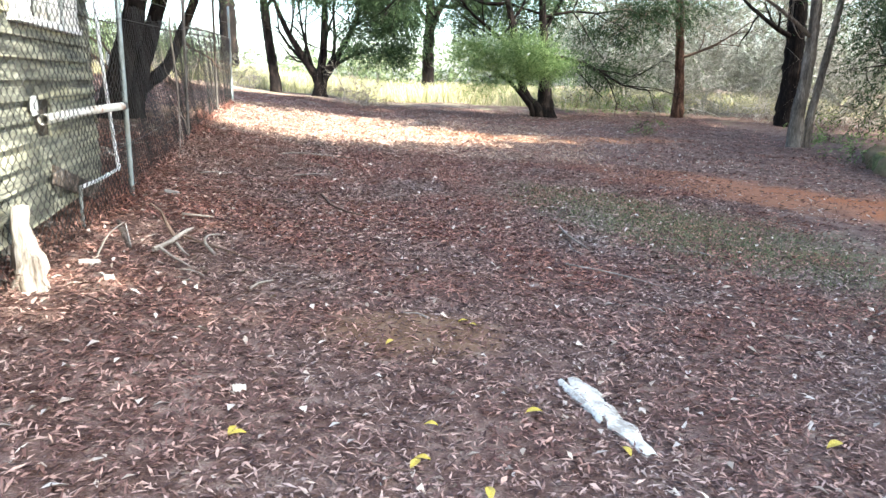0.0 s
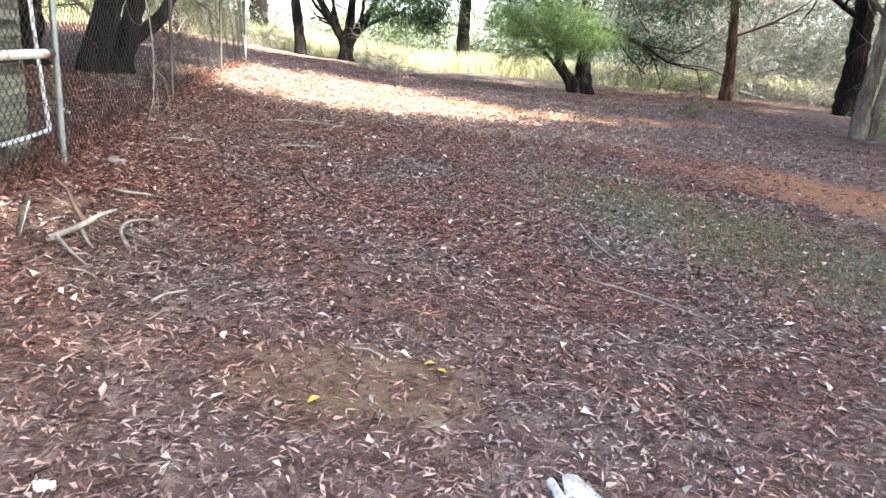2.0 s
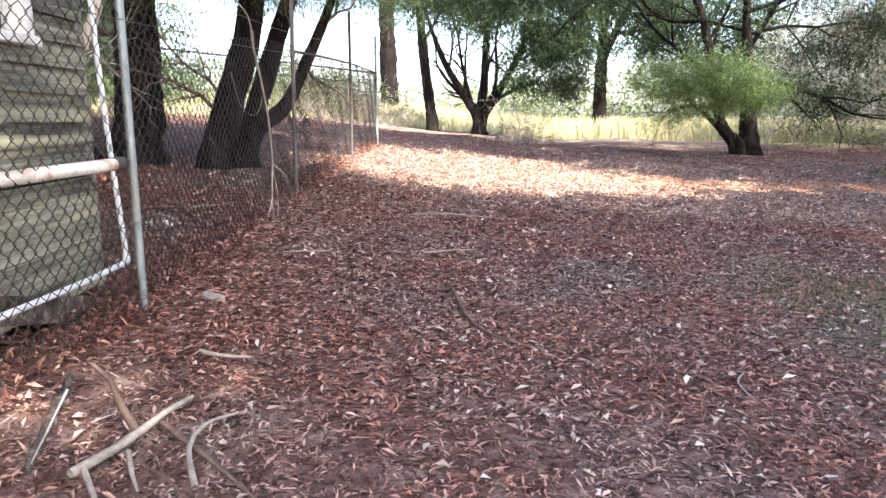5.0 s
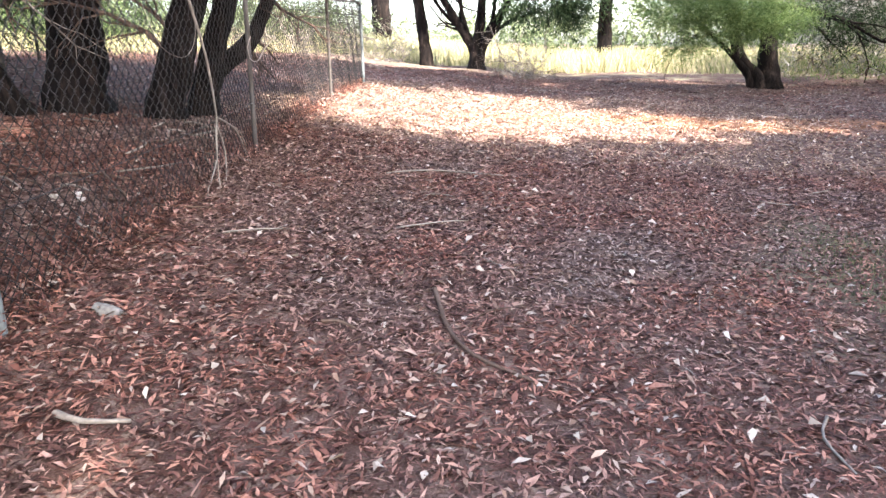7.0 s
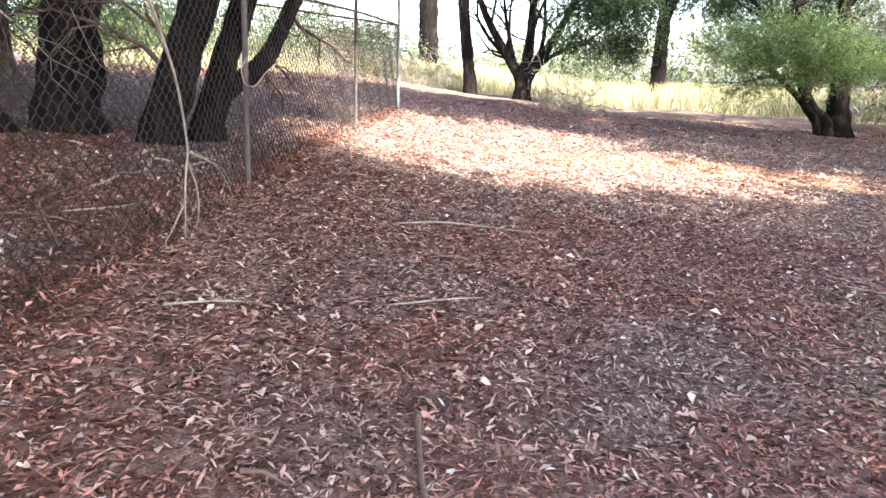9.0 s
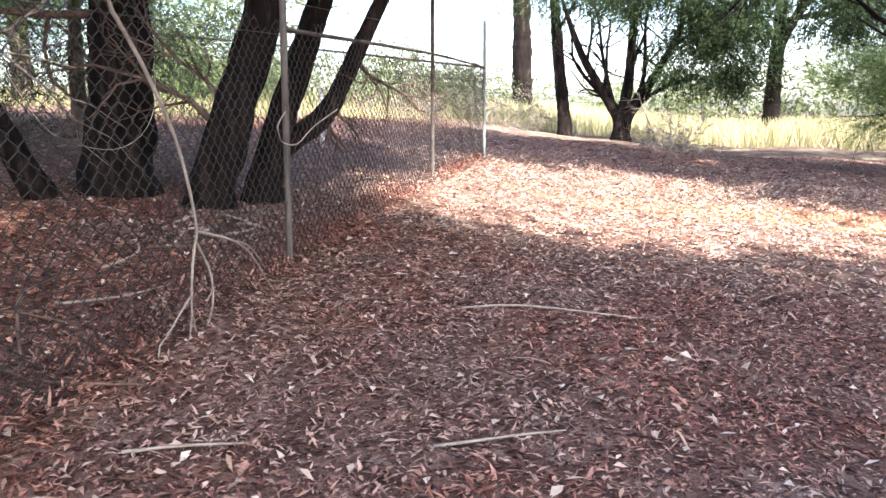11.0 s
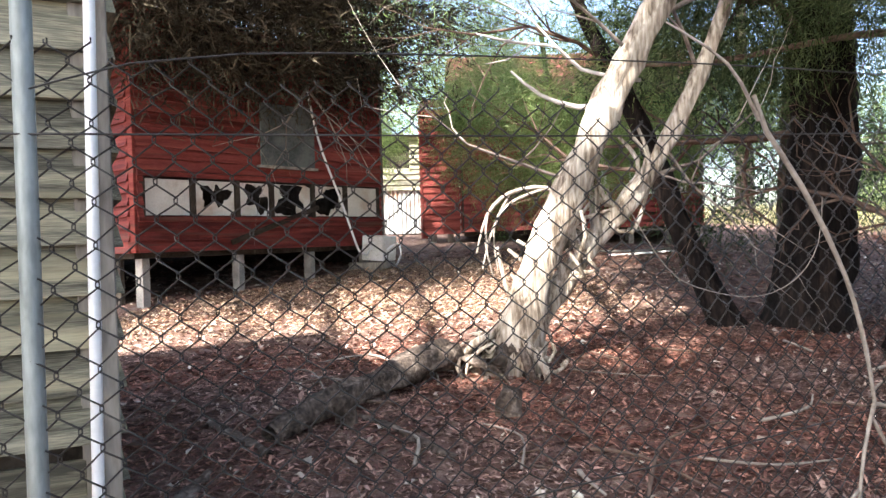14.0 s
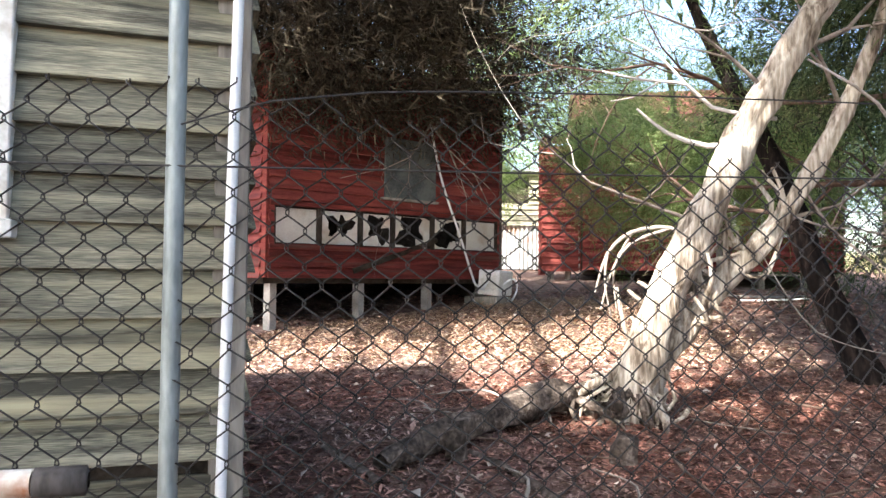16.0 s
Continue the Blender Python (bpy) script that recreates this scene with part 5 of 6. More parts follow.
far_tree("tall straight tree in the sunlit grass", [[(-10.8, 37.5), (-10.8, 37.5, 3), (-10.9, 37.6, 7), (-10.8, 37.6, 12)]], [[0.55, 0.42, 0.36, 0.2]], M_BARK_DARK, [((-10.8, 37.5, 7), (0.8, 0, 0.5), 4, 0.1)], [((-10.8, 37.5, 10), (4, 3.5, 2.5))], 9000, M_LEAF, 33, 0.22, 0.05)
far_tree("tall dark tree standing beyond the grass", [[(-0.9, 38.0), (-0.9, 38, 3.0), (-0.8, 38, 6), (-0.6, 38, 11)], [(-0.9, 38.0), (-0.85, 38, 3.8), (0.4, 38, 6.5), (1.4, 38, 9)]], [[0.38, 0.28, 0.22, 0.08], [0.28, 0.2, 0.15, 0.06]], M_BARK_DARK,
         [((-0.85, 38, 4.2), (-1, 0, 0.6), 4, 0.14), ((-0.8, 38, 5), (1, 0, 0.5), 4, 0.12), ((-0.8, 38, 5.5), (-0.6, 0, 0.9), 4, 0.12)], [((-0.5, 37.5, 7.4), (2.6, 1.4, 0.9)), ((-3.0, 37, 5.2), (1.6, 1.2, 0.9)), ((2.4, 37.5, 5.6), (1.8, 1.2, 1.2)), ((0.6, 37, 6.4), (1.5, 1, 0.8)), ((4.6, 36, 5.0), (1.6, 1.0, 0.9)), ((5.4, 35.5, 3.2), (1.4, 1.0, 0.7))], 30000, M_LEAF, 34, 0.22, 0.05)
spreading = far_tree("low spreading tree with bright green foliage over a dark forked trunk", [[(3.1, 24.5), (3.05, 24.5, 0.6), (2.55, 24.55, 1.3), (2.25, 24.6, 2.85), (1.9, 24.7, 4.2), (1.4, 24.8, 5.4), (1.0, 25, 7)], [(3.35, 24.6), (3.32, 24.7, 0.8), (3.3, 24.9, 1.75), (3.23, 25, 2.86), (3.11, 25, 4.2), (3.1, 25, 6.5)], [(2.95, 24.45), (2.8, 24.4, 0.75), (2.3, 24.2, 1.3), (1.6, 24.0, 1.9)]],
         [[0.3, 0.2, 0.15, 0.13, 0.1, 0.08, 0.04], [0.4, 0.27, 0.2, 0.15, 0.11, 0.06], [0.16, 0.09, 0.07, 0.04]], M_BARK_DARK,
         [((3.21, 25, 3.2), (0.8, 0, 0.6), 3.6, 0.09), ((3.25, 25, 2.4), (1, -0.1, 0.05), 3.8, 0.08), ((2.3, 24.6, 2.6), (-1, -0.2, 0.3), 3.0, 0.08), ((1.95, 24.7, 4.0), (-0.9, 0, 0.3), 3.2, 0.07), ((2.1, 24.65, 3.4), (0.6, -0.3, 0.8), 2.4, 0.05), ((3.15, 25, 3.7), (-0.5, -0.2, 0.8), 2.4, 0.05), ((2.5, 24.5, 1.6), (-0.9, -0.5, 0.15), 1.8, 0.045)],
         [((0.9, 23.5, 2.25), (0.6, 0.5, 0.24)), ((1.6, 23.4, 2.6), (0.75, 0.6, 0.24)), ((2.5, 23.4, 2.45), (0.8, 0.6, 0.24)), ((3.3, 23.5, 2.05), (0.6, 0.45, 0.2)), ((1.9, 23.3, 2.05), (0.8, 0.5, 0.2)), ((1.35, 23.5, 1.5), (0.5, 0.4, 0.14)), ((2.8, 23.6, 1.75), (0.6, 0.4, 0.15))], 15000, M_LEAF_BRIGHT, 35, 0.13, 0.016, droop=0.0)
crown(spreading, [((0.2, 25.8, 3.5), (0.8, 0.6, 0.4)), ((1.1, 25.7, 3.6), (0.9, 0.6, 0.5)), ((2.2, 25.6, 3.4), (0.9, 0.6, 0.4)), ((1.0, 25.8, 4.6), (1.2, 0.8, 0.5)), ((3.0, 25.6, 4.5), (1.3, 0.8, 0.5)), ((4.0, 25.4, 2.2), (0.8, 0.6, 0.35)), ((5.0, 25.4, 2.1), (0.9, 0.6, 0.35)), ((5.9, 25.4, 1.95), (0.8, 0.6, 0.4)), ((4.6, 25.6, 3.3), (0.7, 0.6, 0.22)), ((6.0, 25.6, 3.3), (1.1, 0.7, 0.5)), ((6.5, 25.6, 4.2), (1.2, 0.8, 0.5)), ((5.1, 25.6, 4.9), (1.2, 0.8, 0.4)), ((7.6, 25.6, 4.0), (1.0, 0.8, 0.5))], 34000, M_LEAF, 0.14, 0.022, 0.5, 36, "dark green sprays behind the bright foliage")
limbs(spreading, [((3.11, 25, 4.2), (0.9, 0.1, 0.35), 4.4, 0.08), ((3.15, 25, 3.6), (1.0, 0.1, 0.1), 4.0, 0.06), ((1.1, 24.95, 6.4), (-1.0, -0.35, -0.12), 5.5, 0.07), ((1.3, 24.85, 5.7), (-1.0, -0.5, -0.05), 4.2, 0.06)], M_BARK_DARK, 44)
crown(spreading, [((-4.4, 22.4, 4.75), (0.8, 0.6, 0.35)), ((-3.2, 22.2, 4.7), (0.9, 0.6, 0.32)), ((-2.1, 22.2, 4.6), (0.9, 0.6, 0.32)), ((-1.0, 22.2, 4.65), (0.8, 0.6, 0.35)), ((-5.9, 22.4, 4.95), (0.8, 0.6, 0.32)), ((-2.6, 22.8, 5.4), (2.4, 1.0, 0.5)), ((0.4, 23.4, 5.2), (1.2, 0.8, 0.5))], 26000, M_LEAF, 0.14, 0.018, 0.5, 44, "dark green upper boughs")
far_tree("tall tree with reddish peeling bark", [[(8.2, 26.2), (8.2, 26.2, 1.5), (8.0, 26.2, 4), (7.7, 26.2, 8)]], [[0.26, 0.17, 0.14, 0.08]], M_BARK_RED, [((8.1, 26.2, 2.4), (0.6, -0.2, 0.6), 2.6, 0.06), ((8, 26.2, 3.8), (-0.9, -0.2, 0.4), 3, 0.07)], [((7.8, 26, 8), (3, 2.4, 1.8)), ((6.6, 25.4, 5.2), (1.4, 1.0, 0.6))], 12000, M_LEAF_GREY, 37, lmat=M_TWIG_BROWN)
far_tree("grey twin-trunked tree beside the track", [[(8.15, 17.1), (8.15, 17.1, 0.9), (8.3, 17.2, 2.2), (8.35, 17.3, 4.5), (8.4, 17.4, 8)], [(8.4, 17.2), (8.5, 17.2, 0.9), (8.75, 17.3, 2.3), (9.1, 17.4, 4.5), (9.5, 17.5, 7.5)]], [[0.22, 0.155, 0.13, 0.11, 0.05], [0.14, 0.09, 0.08, 0.065, 0.03]], M_BARK_GREY,
         [((8.3, 17.2, 2.6), (-0.9, -0.2, 0.3), 3.0, 0.06), ((9.2, 17.4, 3.8), (0.9, -0.3, 0.4), 3, 0.06), ((8.35, 17.3, 4.2), (-0.8, 0.2, 0.5), 3.2, 0.06)], [((9.0, 17.4, 8.2), (1.4, 1.4, 0.8)), ((6.6, 16.8, 4.6), (1.2, 0.9, 0.45)), ((9.9, 16.4, 3.6), (1.1, 0.9, 0.9)), ((10.4, 16.0, 2.2), (0.8, 0.8, 0.7))], 20000, M_LEAF, 38)
far_tree("broad dark trunk in the shade of the thicket", [[(10.9, 23.6), (10.9, 23.6, 2), (10.8, 23.6, 5), (10.6, 23.6, 9)]], [[0.42, 0.3, 0.26, 0.18]], M_BARK_DARK, [((10.8, 23.6, 3), (-0.9, -0.5, 0.3), 3, 0.1)], [((10.5, 23.4, 8), (3.5, 2.5, 2.2))], 12000, M_LEAF, 39)


for k, (x, y, lean) in enumerate(((11.4, 16.0, -0.5), (10.6, 13.9, 0.4), (12.6, 18.6, 0.3))):
    far_tree("dark thin tree in the shaded thicket", [[(x, y), (x, y, 1.0), (x + lean * 0.4, y, 2.4), (x + lean, y, 5)]], [[0.2, 0.14, 0.12, 0.06]], M_BARK_DARK,
             [((x + lean * 0.3, y, 1.8), (-0.9, -0.3, 0.3), 2.2, 0.05), ((x + lean * 0.4, y, 2.4), (0.8, -0.3, 0.5), 2.2, 0.05), ((x + lean * 0.5, y, 3.0), (-0.8, -0.2, 0.5), 2.2, 0.04)], [((x, y - 0.4, 4.0), (1.4, 1.0, 0.6))], 6000, M_LEAF, 140 + k, group="thicket round the clearing")


def thicket(label, centre, radii, leaves, mat, seed, twig_count=60, twig_mat=M_TWIG, reach=2.0, size=0.16, width=0.035, name="bush"):
    t = thing(name, label, "bush", "thicket round the clearing")
    rng = np.random.default_rng(seed)
    seeds = []
    for i in range(twig_count):
        u = rng.normal(size=2)
        x, y = centre[0] + rng.uniform(-0.8, 0.8) * radii[0], centre[1] + rng.uniform(-0.8, 0.8) * radii[1]
        z = gz(x, y) + rng.uniform(0, 0.9) * (centre[2] + radii[2] * 0.3)
        seeds.append(((x, y, z), (rng.normal(0, 0.7), rng.normal(-0.2, 0.6), rng.uniform(-0.5, 0.9)), reach * rng.uniform(0.6, 1.2), 0.022))
    limbs(t, seeds, twig_mat, seed, 2, "brushwood", 3, 0.7, 0.35, -0.05, True)
    if leaves:
        crown(t, [((centre[0], centre[1], gz(centre[0], centre[1]) + centre[2]), radii)], leaves, mat, size, width, 0.5, seed)
    return t


for i, (c, r, n_) in enumerate([((6.6, 30.5, 2.0), (2.4, 1.5, 2.4), 12000), ((9.4, 29.0, 2.4), (2.4, 1.6, 2.8), 14000), ((11.9, 28.0, 2.8), (2.6, 1.8, 3.2), 15000), ((13.6, 25.0, 3.0), (2.4, 2.0, 3.2), 15000)]):
    thicket("grey tangle of dead branches and dry foliage", c, r, n_, M_LEAF_GREY, 50 + i, 100, M_TWIG_PALE, size=0.3, width=0.022)
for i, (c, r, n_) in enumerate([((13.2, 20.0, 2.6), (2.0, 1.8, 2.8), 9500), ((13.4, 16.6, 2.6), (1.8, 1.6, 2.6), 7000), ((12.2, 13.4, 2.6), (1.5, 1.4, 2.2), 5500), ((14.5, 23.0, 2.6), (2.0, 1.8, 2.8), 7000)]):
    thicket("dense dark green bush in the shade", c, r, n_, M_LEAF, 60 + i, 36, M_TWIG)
for i, (c, r, n_) in enumerate([((-3.2, 27.0, 0.5), (0.8, 0.6, 0.6), 400), ((-8.6, 29.5, 0.6), (1.8, 1.0, 0.9), 800), ((-11, 27.0, 0.6), (2, 1.0, 0.9), 600)]):
    thicket("low bare brush at the edge of the litter", c, r, n_, M_LEAF_GREY, 70 + i, 34, M_TWIG, 0.9, 0.1, 0.02)
for i, (c, r, n_) in enumerate([((-20, 47, 0.5), (6, 2.5, 0.9), 3500), ((-7, 50, 0.9), (4, 2.5, 1.2), 4000), ((2, 50, 1.2), (5, 2.5, 1.6), 5000), ((14, 46, 3), (6, 2.5, 3.4), 8000), ((24, 42, 4), (6, 3, 4.5), 8000), ((-27, 36, 2.2), (4, 4, 2.6), 6000)]):
    thicket("hazy green bush beyond the grass", c, r, n_, M_LEAF_MID, 80 + i, 12, M_TWIG_BROWN, 2.0, 0.4, 0.12)
for i, (c, r, n_) in enumerate([((9.3, 18.6, 0.35), (0.6, 0.5, 0.4), 900), ((5.3, 27.6, 0.5), (1.6, 0.7, 0.55), 1600), ((7.0, 27.2, 0.4), (1.2, 0.6, 0.4), 1200), ((5.2, 19.5, 0.2), (0.3, 0.3, 0.25), 260), ((8.7, 14.4, 0.3), (0.7, 0.6, 0.3), 900)]):
    thicket("small green shrub on the ground", c, r, n_, M_LEAF_BRIGHT, 90 + i, 8, M_TWIG_BROWN, 0.4, 0.08, 0.02)

for i, (c, r, n_) in enumerate([((-13, 30, 0.9), (2.6, 1.2, 0.9), 7000), ((-17, 27, 1.0), (2.6, 1.6, 1.1), 7000), ((-15, 36, 1.0), (3.2, 1.4, 1.2), 6000)]):
    thicket("green bush on the sunlit slope", c, r, n_, M_LEAF_MID, 120 + i, 10, M_TWIG_BROWN, 0.8, 0.22, 0.05)

# foliage among the huts
def yard_tree(label, pts, radii, limb_seeds, blobs, leaves, seed, mat=M_BARK_GREY, leafmat=M_LEAF_BRIGHT, leaf=(0.10, 0.007), **kw):
    return far_tree(label, [pts], [radii], mat, limb_seeds, blobs, leaves, leafmat, seed, leaf[0], leaf[1], droop=0.12, group="trees among the huts", **kw)


fine_tree = yard_tree("fine-leaved green tree in front of the red hut", [(-12.0, 12.0), (-12, 12, 2.4), (-11.8, 11.8, 3.4), (-11.6, 11.5, 5.0)], [0.12, 0.09, 0.07, 0.03], [((-12, 12, 2.6), (0.4, -0.8, 0.3), 1.8, 0.03), ((-11.9, 11.9, 3.2), (0.5, 0.8, 0.4), 2.0, 0.03)],
          [((-11.7, 10.9, 3.0), (0.6, 0.7, 0.7)), ((-11.6, 12.0, 4.2), (1.3, 1.6, 0.9)), ((-11.0, 12.6, 3.0), (0.7, 1.0, 0.5)), ((-11.8, 10.2, 4.6), (0.9, 0.9, 1.0)), ((-10.4, 11.6, 3.9), (0.9, 1.0, 0.6)), ((-9.6, 12.2, 3.4), (0.8, 0.9, 0.5)), ((-11.6, 13.8, 3.6), (1.0, 1.3, 0.9)), ((-10.8, 11.2, 2.9), (0.6, 0.7, 0.35)), ((-11.2, 12.5, 2.7), (0.6, 0.8, 0.4)), ((-12.4, 11.6, 2.6), (0.5, 0.7, 0.5))], 78000, 101)
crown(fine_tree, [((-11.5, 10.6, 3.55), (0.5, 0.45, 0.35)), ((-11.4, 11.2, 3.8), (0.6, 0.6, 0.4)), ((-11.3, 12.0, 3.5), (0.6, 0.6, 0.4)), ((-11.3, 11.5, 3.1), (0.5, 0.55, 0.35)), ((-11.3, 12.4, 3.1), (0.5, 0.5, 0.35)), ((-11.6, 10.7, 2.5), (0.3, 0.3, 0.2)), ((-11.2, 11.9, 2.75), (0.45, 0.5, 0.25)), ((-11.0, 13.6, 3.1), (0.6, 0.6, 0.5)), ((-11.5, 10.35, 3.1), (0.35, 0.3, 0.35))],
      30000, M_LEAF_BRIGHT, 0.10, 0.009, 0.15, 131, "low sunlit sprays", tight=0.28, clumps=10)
# The last three leaf masses are unseen, added to shade the hut front.
yard_tree("dark grey-brown hanging foliage over the red hut roof", [(-12.6, 8.5), (-12.6, 8.5, 2.5), (-12.2, 8.5, 4.2), (-10.8, 8.3, 5.4)], [0.14, 0.11, 0.09, 0.04], [((-11.4, 9.3, 3.7), (0.7, -0.9, 0.2), 2.4, 0.04), ((-11, 8.8, 4.4), (0.6, -1, -0.1), 2.6, 0.04), ((-10.9, 8.7, 4.7), (0.9, -0.4, -0.2), 2.0, 0.03)],
          [((-9.7, 7.4, 4.2), (1.0, 1.3, 0.55)), ((-10.3, 8.4, 4.6), (1.0, 1.0, 0.7)), ((-8.8, 6.4, 4.3), (0.9, 0.9, 0.5)), ((-9.5, 7.0, 3.85), (0.8, 1.0, 0.25)), ((-8.7, 5.9, 3.8), (0.5, 0.6, 0.3)), ((-9.2, 6.9, 4.9), (1.3, 1.4, 0.6)), ((-10.4, 8.6, 3.9), (0.5, 0.4, 0.4)), ((-8.2, 6.2, 5.1), (1.5, 1.5, 0.5)), ((-9.2, 7.4, 5.3), (1.4, 1.4, 0.5)), ((-7.6, 5.2, 4.9), (1.2, 1.2, 0.5))], 110000, 102, M_BARK_DARK, M_LEAF_BROWN, (0.15, 0.016), lmat=M_TWIG)
yard_tree("green tree behind the huts", [(-15.5, 9.0), (-15.5, 9, 3), (-15.4, 9.1, 6)], [0.2, 0.15, 0.05], [], [((-15.0, 9.3, 5.0), (1.3, 1.1, 1.6)), ((-14.6, 9.3, 3.5), (0.5, 0.35, 0.8)), ((-14.0, 10.6, 5.2), (1.2, 1.0, 1.0))], 70000, 103)
far_tree("tall green tree behind the huts", [[(-22, 9), (-22, 9, 4), (-22, 9.2, 9)]], [[0.3, 0.25, 0.1]], M_BARK_GREY, [], [((-22, 9.5, 6), (2.5, 3, 2.6)), ((-21, 14, 5.6), (2, 2.4, 1.6))], 40000, M_LEAF_BRIGHT, 105, 0.16, 0.022, group="trees among the huts")
far_tree("tall green tree behind the huts", [[(-20, 21), (-20, 21, 4), (-20, 21, 9)]], [[0.3, 0.25, 0.1]], M_BARK_GREY, [], [((-20, 20, 5), (3, 4, 2.6)), ((-19, 25, 4), (3, 3, 2.4))], 36000, M_LEAF_BRIGHT, 106, 0.16, 0.022, group="trees among the huts")
# The dark leaf colour carries the shade over this tree.
far_tree("green fine-leaved tree beyond the dark trunks", [[(-10.0, 14.5), (-10, 14.5, 2.5), (-9.9, 14.6, 5)]], [[0.14, 0.1, 0.04]], M_BARK_GREY, [((-10, 14.5, 2.2), (0.8, 0.2, 0.2), 2, 0.03)], [((-9.4, 14.0, 3.0), (1.2, 1.5, 0.9)), ((-9.8, 14.2, 4.4), (1.6, 1.8, 0.9)), ((-9.0, 12.4, 2.0), (0.6, 0.6, 0.4)), ((-8.2, 13.0, 4.2), (1.0, 1.2, 0.7)), ((-7.8, 11.2, 3.6), (0.9, 0.8, 0.5)), ((-9.2, 16.0, 3.2), (1.1, 1.2, 0.8)), ((-11.5, 17.0, 3.0), (1.6, 1.6, 1.4)), ((-12.5, 19.5, 3.2), (1.8, 1.8, 1.6)), ((-11.0, 15.0, 2.2), (0.9, 1.0, 0.8))], 46000, M_LEAF, 107, 0.12, 0.012, droop=0.15, group="trees among the huts")

# tall trees on the sunny side whose crowns shade the path
def shade_tree(px, py, height, patches, seed):
    """A tall tree; patches: where its leaf masses throw their shade on the ground, and how wide."""
    tops = [(x + height * SUN_DIR.x / SUN_DIR.z, y + height * SUN_DIR.y / SUN_DIR.z, r) for x, y, r in patches]
    fork = (px, py, height * 0.55)
    t = thing("tree", "tall spreading shade tree on the sunny side", "tree", "shade trees")
    trunk(t, [foot((px, py), 0.2), (px, py, 1.0), (px + 0.2, py + 0.1, height * 0.3), fork], [0.55, 0.4, 0.34, 0.26], M_BARK_GREY, sides=12)
    for x, y, r in tops:
        mid = ((x + px) / 2, (y + py) / 2, height * 0.82)
        tubes("limb", [([fork, mid, (x, y, height)], [0.16, 0.11, 0.03])], M_BARK_GREY, t, "", 6, 0.8, 0.1)
    crown(t, [((x, y, height), (r, r, 1.1)) for x, y, r in tops], int(sum(r * r for _, _, r in tops) * 850), M_LEAF, 0.34, 0.16, 0.3, seed, clumps=120, tight=0.12)


shade_tree(13.0, 0.5, 13.5, [(0.0, 8.4, 2.6), (-2.2, 11.3, 1.9), (-4.3, 10.4, 1.8), (0.0, 4.7, 2.0), (2.8, 7.0, 2.4), (-0.4, 12.4, 1.8), (-2.9, 12.0, 1.5), (-1.5, 6.6, 1.2), (1.0, 5.6, 1.7), (-1.7, 9.0, 1.6), (-4.2, 7.7, 0.35), (-3.2, 9.3, 1.2), (-6.0, 12.9, 1.3), (-6.9, 13.3, 1.0), (-7.7, 14.3, 1.3), (-5.0, 12.0, 1.3), (-5.3, 8.2, 0.5), (-4.6, 8.4, 0.7), (-11.9, 9.1, 1.1), (-13.0, 10.4, 1.1), (-11.0, 8.0, 0.7), (-16.2, 13.8, 1.2), (-16.9, 15.8, 1.2), (-16.6, 17.4, 1.2)], 110)
shade_tree(11.0, -8.0, 13.5, [(1.4, 2.2, 2.6), (-1.0, 1.2, 2.2), (4.5, 3.8, 2.5), (4.2, 0.2, 2.5), (1.6, -1.6, 2.5), (-1.5, 3.7, 0.8), (2.2, 4.6, 1.8)], 111)
shade_tree(15.5, 3.0, 13.5, [(2.6, 11.2, 2.6), (5.9, 10.6, 2.6), (4.8, 14.2, 2.1), (6.3, 7.0, 2.5), (1.7, 13.6, 1.7), (7.6, 13.8, 2.2), (3.2, 15.0, 1.4), (12.0, 14.0, 2.8), (9.5, 11.5, 2.6), (9.0, 7.5, 2.6)], 112)
shade_tree(13.5, 13.5, 13.0, [(-6.2, 23.6, 2.8), (-2.8, 24.2, 2.5), (0.8, 21.4, 2.4), (4.0, 20.2, 2.6), (7.0, 20.0, 3.0), (4.4, 23.4, 1.6), (7.4, 24.2, 2.4), (-9.5, 24.5, 2.4)], 113)


# ---- small things on the ground ----
def fallen_leaf(x, y, turn, size=0.07):
    bm = bmesh.new()
    n = 6
    rows = []
    for i in range(n + 1):
        f = i / n
        w = 0.24 * math.sin(math.pi * (f * 0.94 + 0.03))
        z = 0.18 * math.sin(math.pi * f) + 0.05
        rows.append([bm.verts.new((f - 0.5, -w, z + 0.10)), bm.verts.new((f - 0.5, 0, z)), bm.verts.new((f - 0.5, w, z + 0.07))])
    for a, b in zip(rows, rows[1:]):
        bm.faces.new((a[0], b[0], b[1], a[1])), bm.faces.new((a[1], b[1], b[2], a[2]))
    ob = part("yellow_leaf", bm, M_YELLOW, None, "", True)
    ob.matrix_world = pose(x, y, gz(x, y) + 0.012, 8, -6, turn) @ Matrix.Scale(size * 1.25, 4)
    return tagged(ob, "curled fallen yellow leaf on the brown litter", "leaf", "yellow leaves")


for x, y, a, s in ((-0.85, 2.8, 10, 0.06), (-0.88, 2.83, 70, 0.05), (-0.10, 2.75, 60, 0.06), (-0.07, 2.8, -20, 0.06), (-0.04, 3.11, -20, 0.055), (-0.3, 4.02, 50, 0.055), (0.46, 3.3, 5, 0.07), (0.2, 2.6, 95, 0.07), (0.85, 3.02, 110, 0.06), (0.14, 4.56, 10, 0.05), (0.2, 4.5, -30, 0.05), (1.9, 3.2, 20, 0.08)):
    fallen_leaf(x, y, a, s)


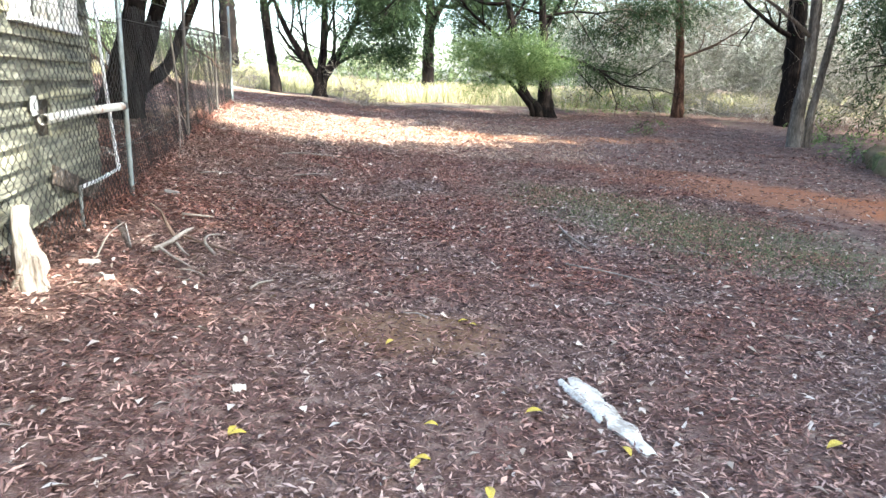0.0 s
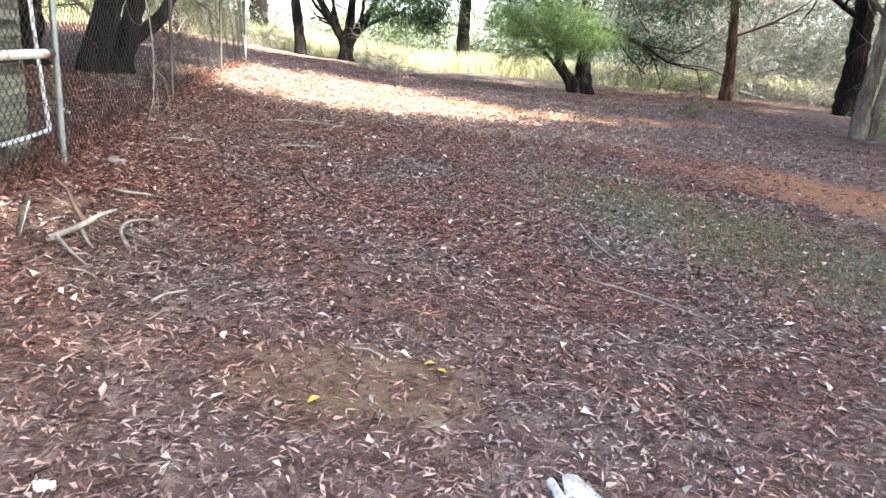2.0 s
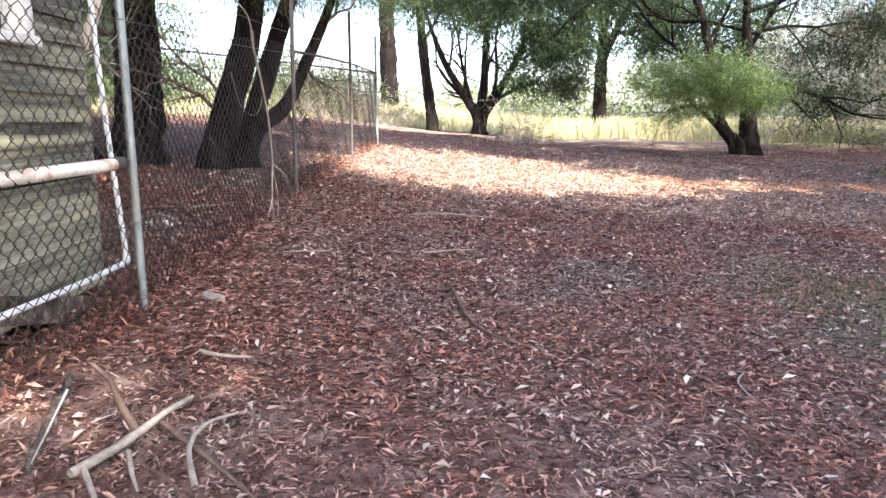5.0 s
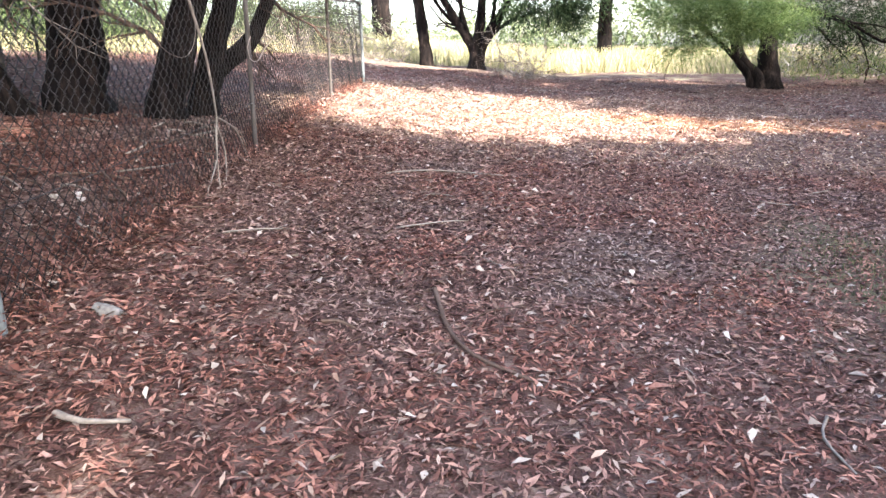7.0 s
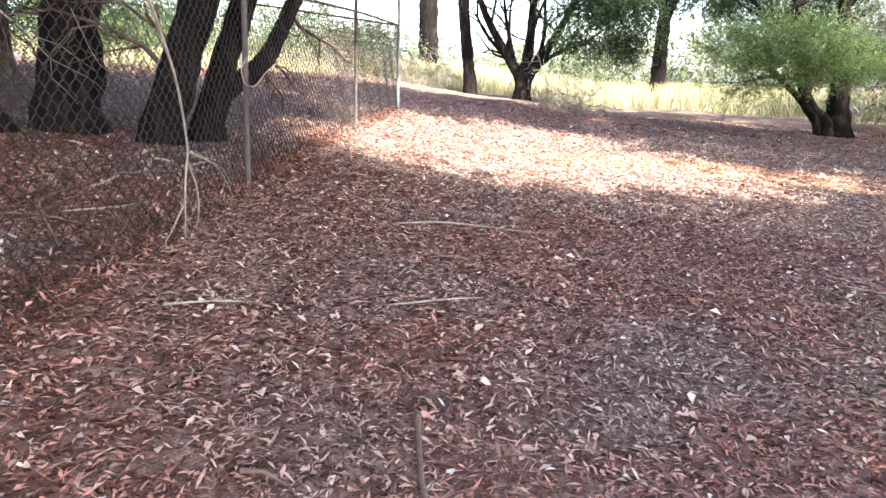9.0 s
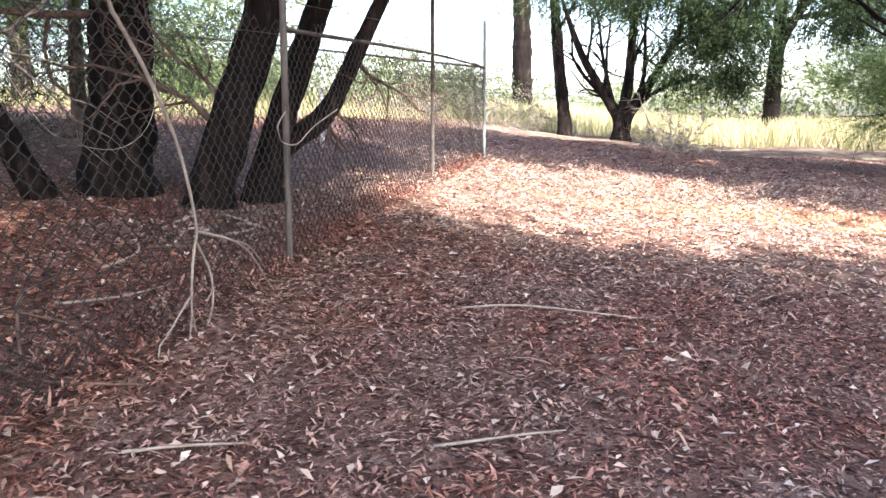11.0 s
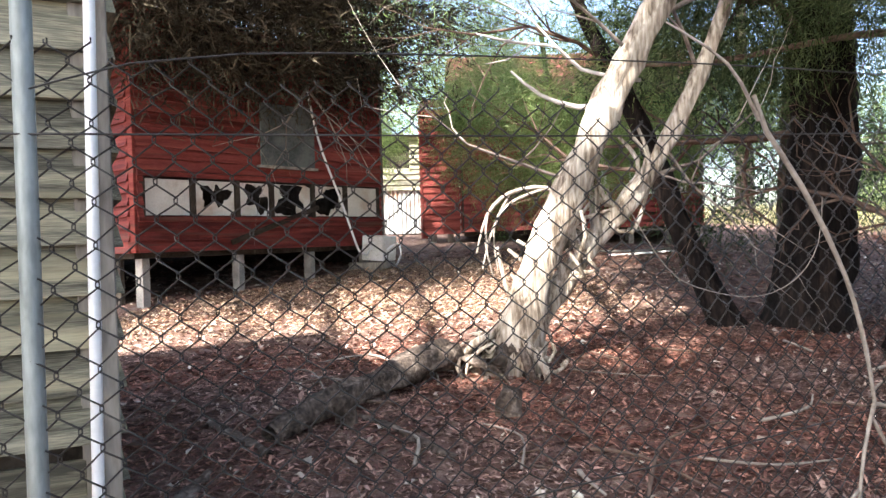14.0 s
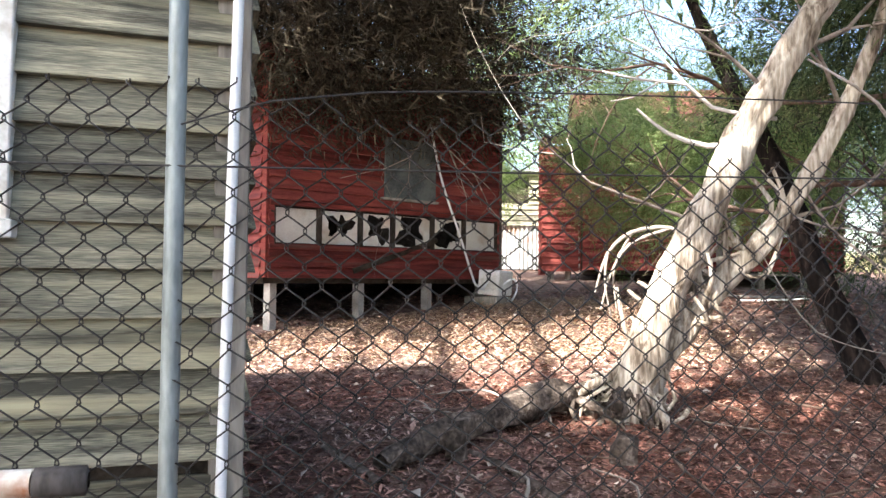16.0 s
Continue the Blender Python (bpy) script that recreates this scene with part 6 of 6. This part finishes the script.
def flake(name, pts, label, category, mat=M_PAPER, thick=0.02, seed=0):
    """A torn flat flake with an uneven outline, curled a little off the ground."""
    rng = random.Random(seed)
    bm = bmesh.new()
    (x0, y0), (x1, y1), w = pts
    d = Vector((x1 - x0, y1 - y0))
    L = d.length
    d.normalize()
    s = Vector((-d.y, d.x))
    n = 12
    top, bot = [], []
    for i in range(n + 1):
        f = i / n
        half = w / 2 * (0.55 + 0.45 * math.sin(math.pi * min(1, f * 1.1 + 0.05))) * rng.uniform(0.6, 1.25)
        row = []
        for k in (-1, -0.3, 0.3, 1):
            p = Vector((x0, y0)) + d * (L * f) + s * half * k
            row.append((p.x, p.y, gz(p.x, p.y) + 0.012 + thick * (1 - k * k) + rng.uniform(0, 0.006)))
        top.append([bm.verts.new(v) for v in row])
        bot.append([bm.verts.new((v[0], v[1], v[2] - 0.012)) for v in row])
    for i in range(n):
        for k in range(3):
            bm.faces.new((top[i][k], top[i + 1][k], top[i + 1][k + 1], top[i][k + 1]))
            bm.faces.new((bot[i][k + 1], bot[i + 1][k + 1], bot[i + 1][k], bot[i][k]))
    ob = part(name, bm, mat, None, "", True)
    return tagged(ob, label, category)


flake("split_plank", ((-2.73, 5.99), (-2.31, 5.24), 0.06), "split grey timber plank lying on the litter", "plank", M_ROTTEN, 0.02, 40)
flake("bark_slab", ((0.74, 3.80), (0.97, 3.02), 0.16), "long white slab of peeled bark on the litter", "bark", thick=0.01, seed=1)
flake("bark_slab", ((0.66, 3.74), (0.80, 3.3), 0.05), "narrow torn strip of white bark", "bark", seed=2)
flake("paper_scrap", ((-2.45, 4.74), (-2.33, 4.80), 0.06), "crumpled white paper scrap by the fence", "paper", seed=3)
flake("paper_scrap", ((-0.99, 3.22), (-0.93, 3.24), 0.035), "small white scrap on the litter", "paper", seed=4)
flake("paper_scrap", ((-2.17, 4.5), (-2.12, 4.53), 0.035), "small white scrap on the litter", "paper", seed=5)
flake("wood_offcut", ((-2.82, 7.30), (-2.66, 7.27), 0.10), "square pale offcut of wood on the litter", "wood", M_GREY_TIMBER, 0.02, 6)
for i, (x, y) in enumerate(((-4.04, 8.70), (-3.95, 8.62), (-4.1, 8.55))):
    flake("paper_scrap", ((x, y), (x + 0.045, y + 0.03), 0.025), "crumpled white scrap behind the fence", "paper", seed=10 + i)

# rough timber lying in the yard
for i, (a, b, w, m_) in enumerate((((-5.25, 7.1), (-4.7, 7.42), 0.09, M_ROTTEN), ((-5.1, 7.9), (-4.5, 8.3), 0.08, M_ROTTEN), ((-4.3, 7.0), (-4.6, 7.15), 0.1, M_ROTTEN), ((-11.1, 12.3), (-11.15, 13.4), 0.16, M_WHITE), ((-11.6, 12.2), (-11.6, 13.6), 0.2, M_GREY_TIMBER))):
    flake("old_plank", (a, b, w), "weathered broken plank lying in the yard", "plank", m_, 0.012, 20 + i)
post_b = thing("broken_post", "short broken post stump standing in the litter", "post")
trunk(post_b, [foot((-4.98, 8.72)), (-4.98, 8.72, gz(-4.98, 8.72) + 0.07), (-4.95, 8.74, gz(-4.98, 8.72) + 0.15), (-4.95, 8.74, gz(-4.98, 8.72) + 0.16)], [0.08, 0.07, 0.055, 0.01], M_ROTTEN, rough=0.5)
stone = thing("stone", "small grey stone resting against the log", "stone")
trunk(stone, [(-5.0, 7.82, gz(-5, 7.82) - 0.02), (-5.0, 7.82, gz(-5, 7.82) + 0.08), (-5.0, 7.83, gz(-5, 7.82) + 0.15), (-5.0, 7.83, gz(-5, 7.82) + 0.17)], [0.06, 0.055, 0.04, 0.01], M_ROTTEN, rough=0.4)

tape = thing("loose_tape", "loose white tape looped round the box", "tape")
tubes("loop", [([(-10.40, 8.85, 1.60), (-10.34, 9.0, 1.70), (-10.36, 9.05, 1.56), (-10.44, 8.98, 1.40), (-10.36, 8.92, 1.46)], [0.012, 0.016, 0.012, 0.016, 0.01])], M_PVC, tape, "", 5, 0.04, 0.3)
porch = thing("porch", "broken grey timber porch with a rail before the hut", "porch")
for k in range(5):
    p = K0 + KD * (1.6 + k * 0.65) - KN * 0.9
    z = gz(p.x, p.y)
    bm = bmesh.new()
    box(bm, (-0.045, -0.045, z - 0.1), (0.045, 0.045, KZ - 0.02 + (0.75 if k % 2 else 0.0)), bevel=0.005)
    part("post", bm, M_GREY_TIMBER, porch).matrix_local = pose(p.x, p.y, 0, 0, 0, -15)
for k in range(7):
    a_, b_ = K0 + KD * 1.5 - KN * (0.08 + k * 0.125), K0 + KD * 4.3 - KN * (0.08 + k * 0.125)
    bm = bmesh.new()
    box(bm, (0, -0.055, -0.02), ((b_ - a_).length, 0.055, 0.02), bevel=0.004)
    part("deck_board", bm, M_GREY_TIMBER, porch).matrix_local = wall_matrix(a_, b_, KZ - 0.06)
a_, b_ = K0 + KD * 2.2 - KN * 0.9, K0 + KD * 4.25 - KN * 0.9
bm = bmesh.new()
box(bm, (0, -0.03, -0.03), ((b_ - a_).length, 0.03, 0.03), bevel=0.004)
part("rail", bm, M_GREY_TIMBER, porch).matrix_local = wall_matrix(a_, b_, KZ + 0.72)

# mossy fallen trunk beside the track
moss = thing("mossy_log", "fallen trunk covered with green moss beside the track", "log")
trunk(moss, [(9.9, 15.6, gz(9.9, 15.6)), (9.6, 15.4, gz(9.6, 15.4) + 0.06), (8.8, 14.7, gz(8.8, 14.7) + 0.10), (8.1, 13.4, gz(8.1, 13.4) + 0.08), (7.7, 12.0, gz(7.7, 12.0) + 0.05), (7.6, 11.5, gz(7.6, 11.5) + 0.02), (7.6, 11.4, gz(7.6, 11.4) - 0.02)], [0.05, 0.2, 0.27, 0.24, 0.19, 0.12, 0.02], M_MOSS, rough=0.5)

lay_boards()
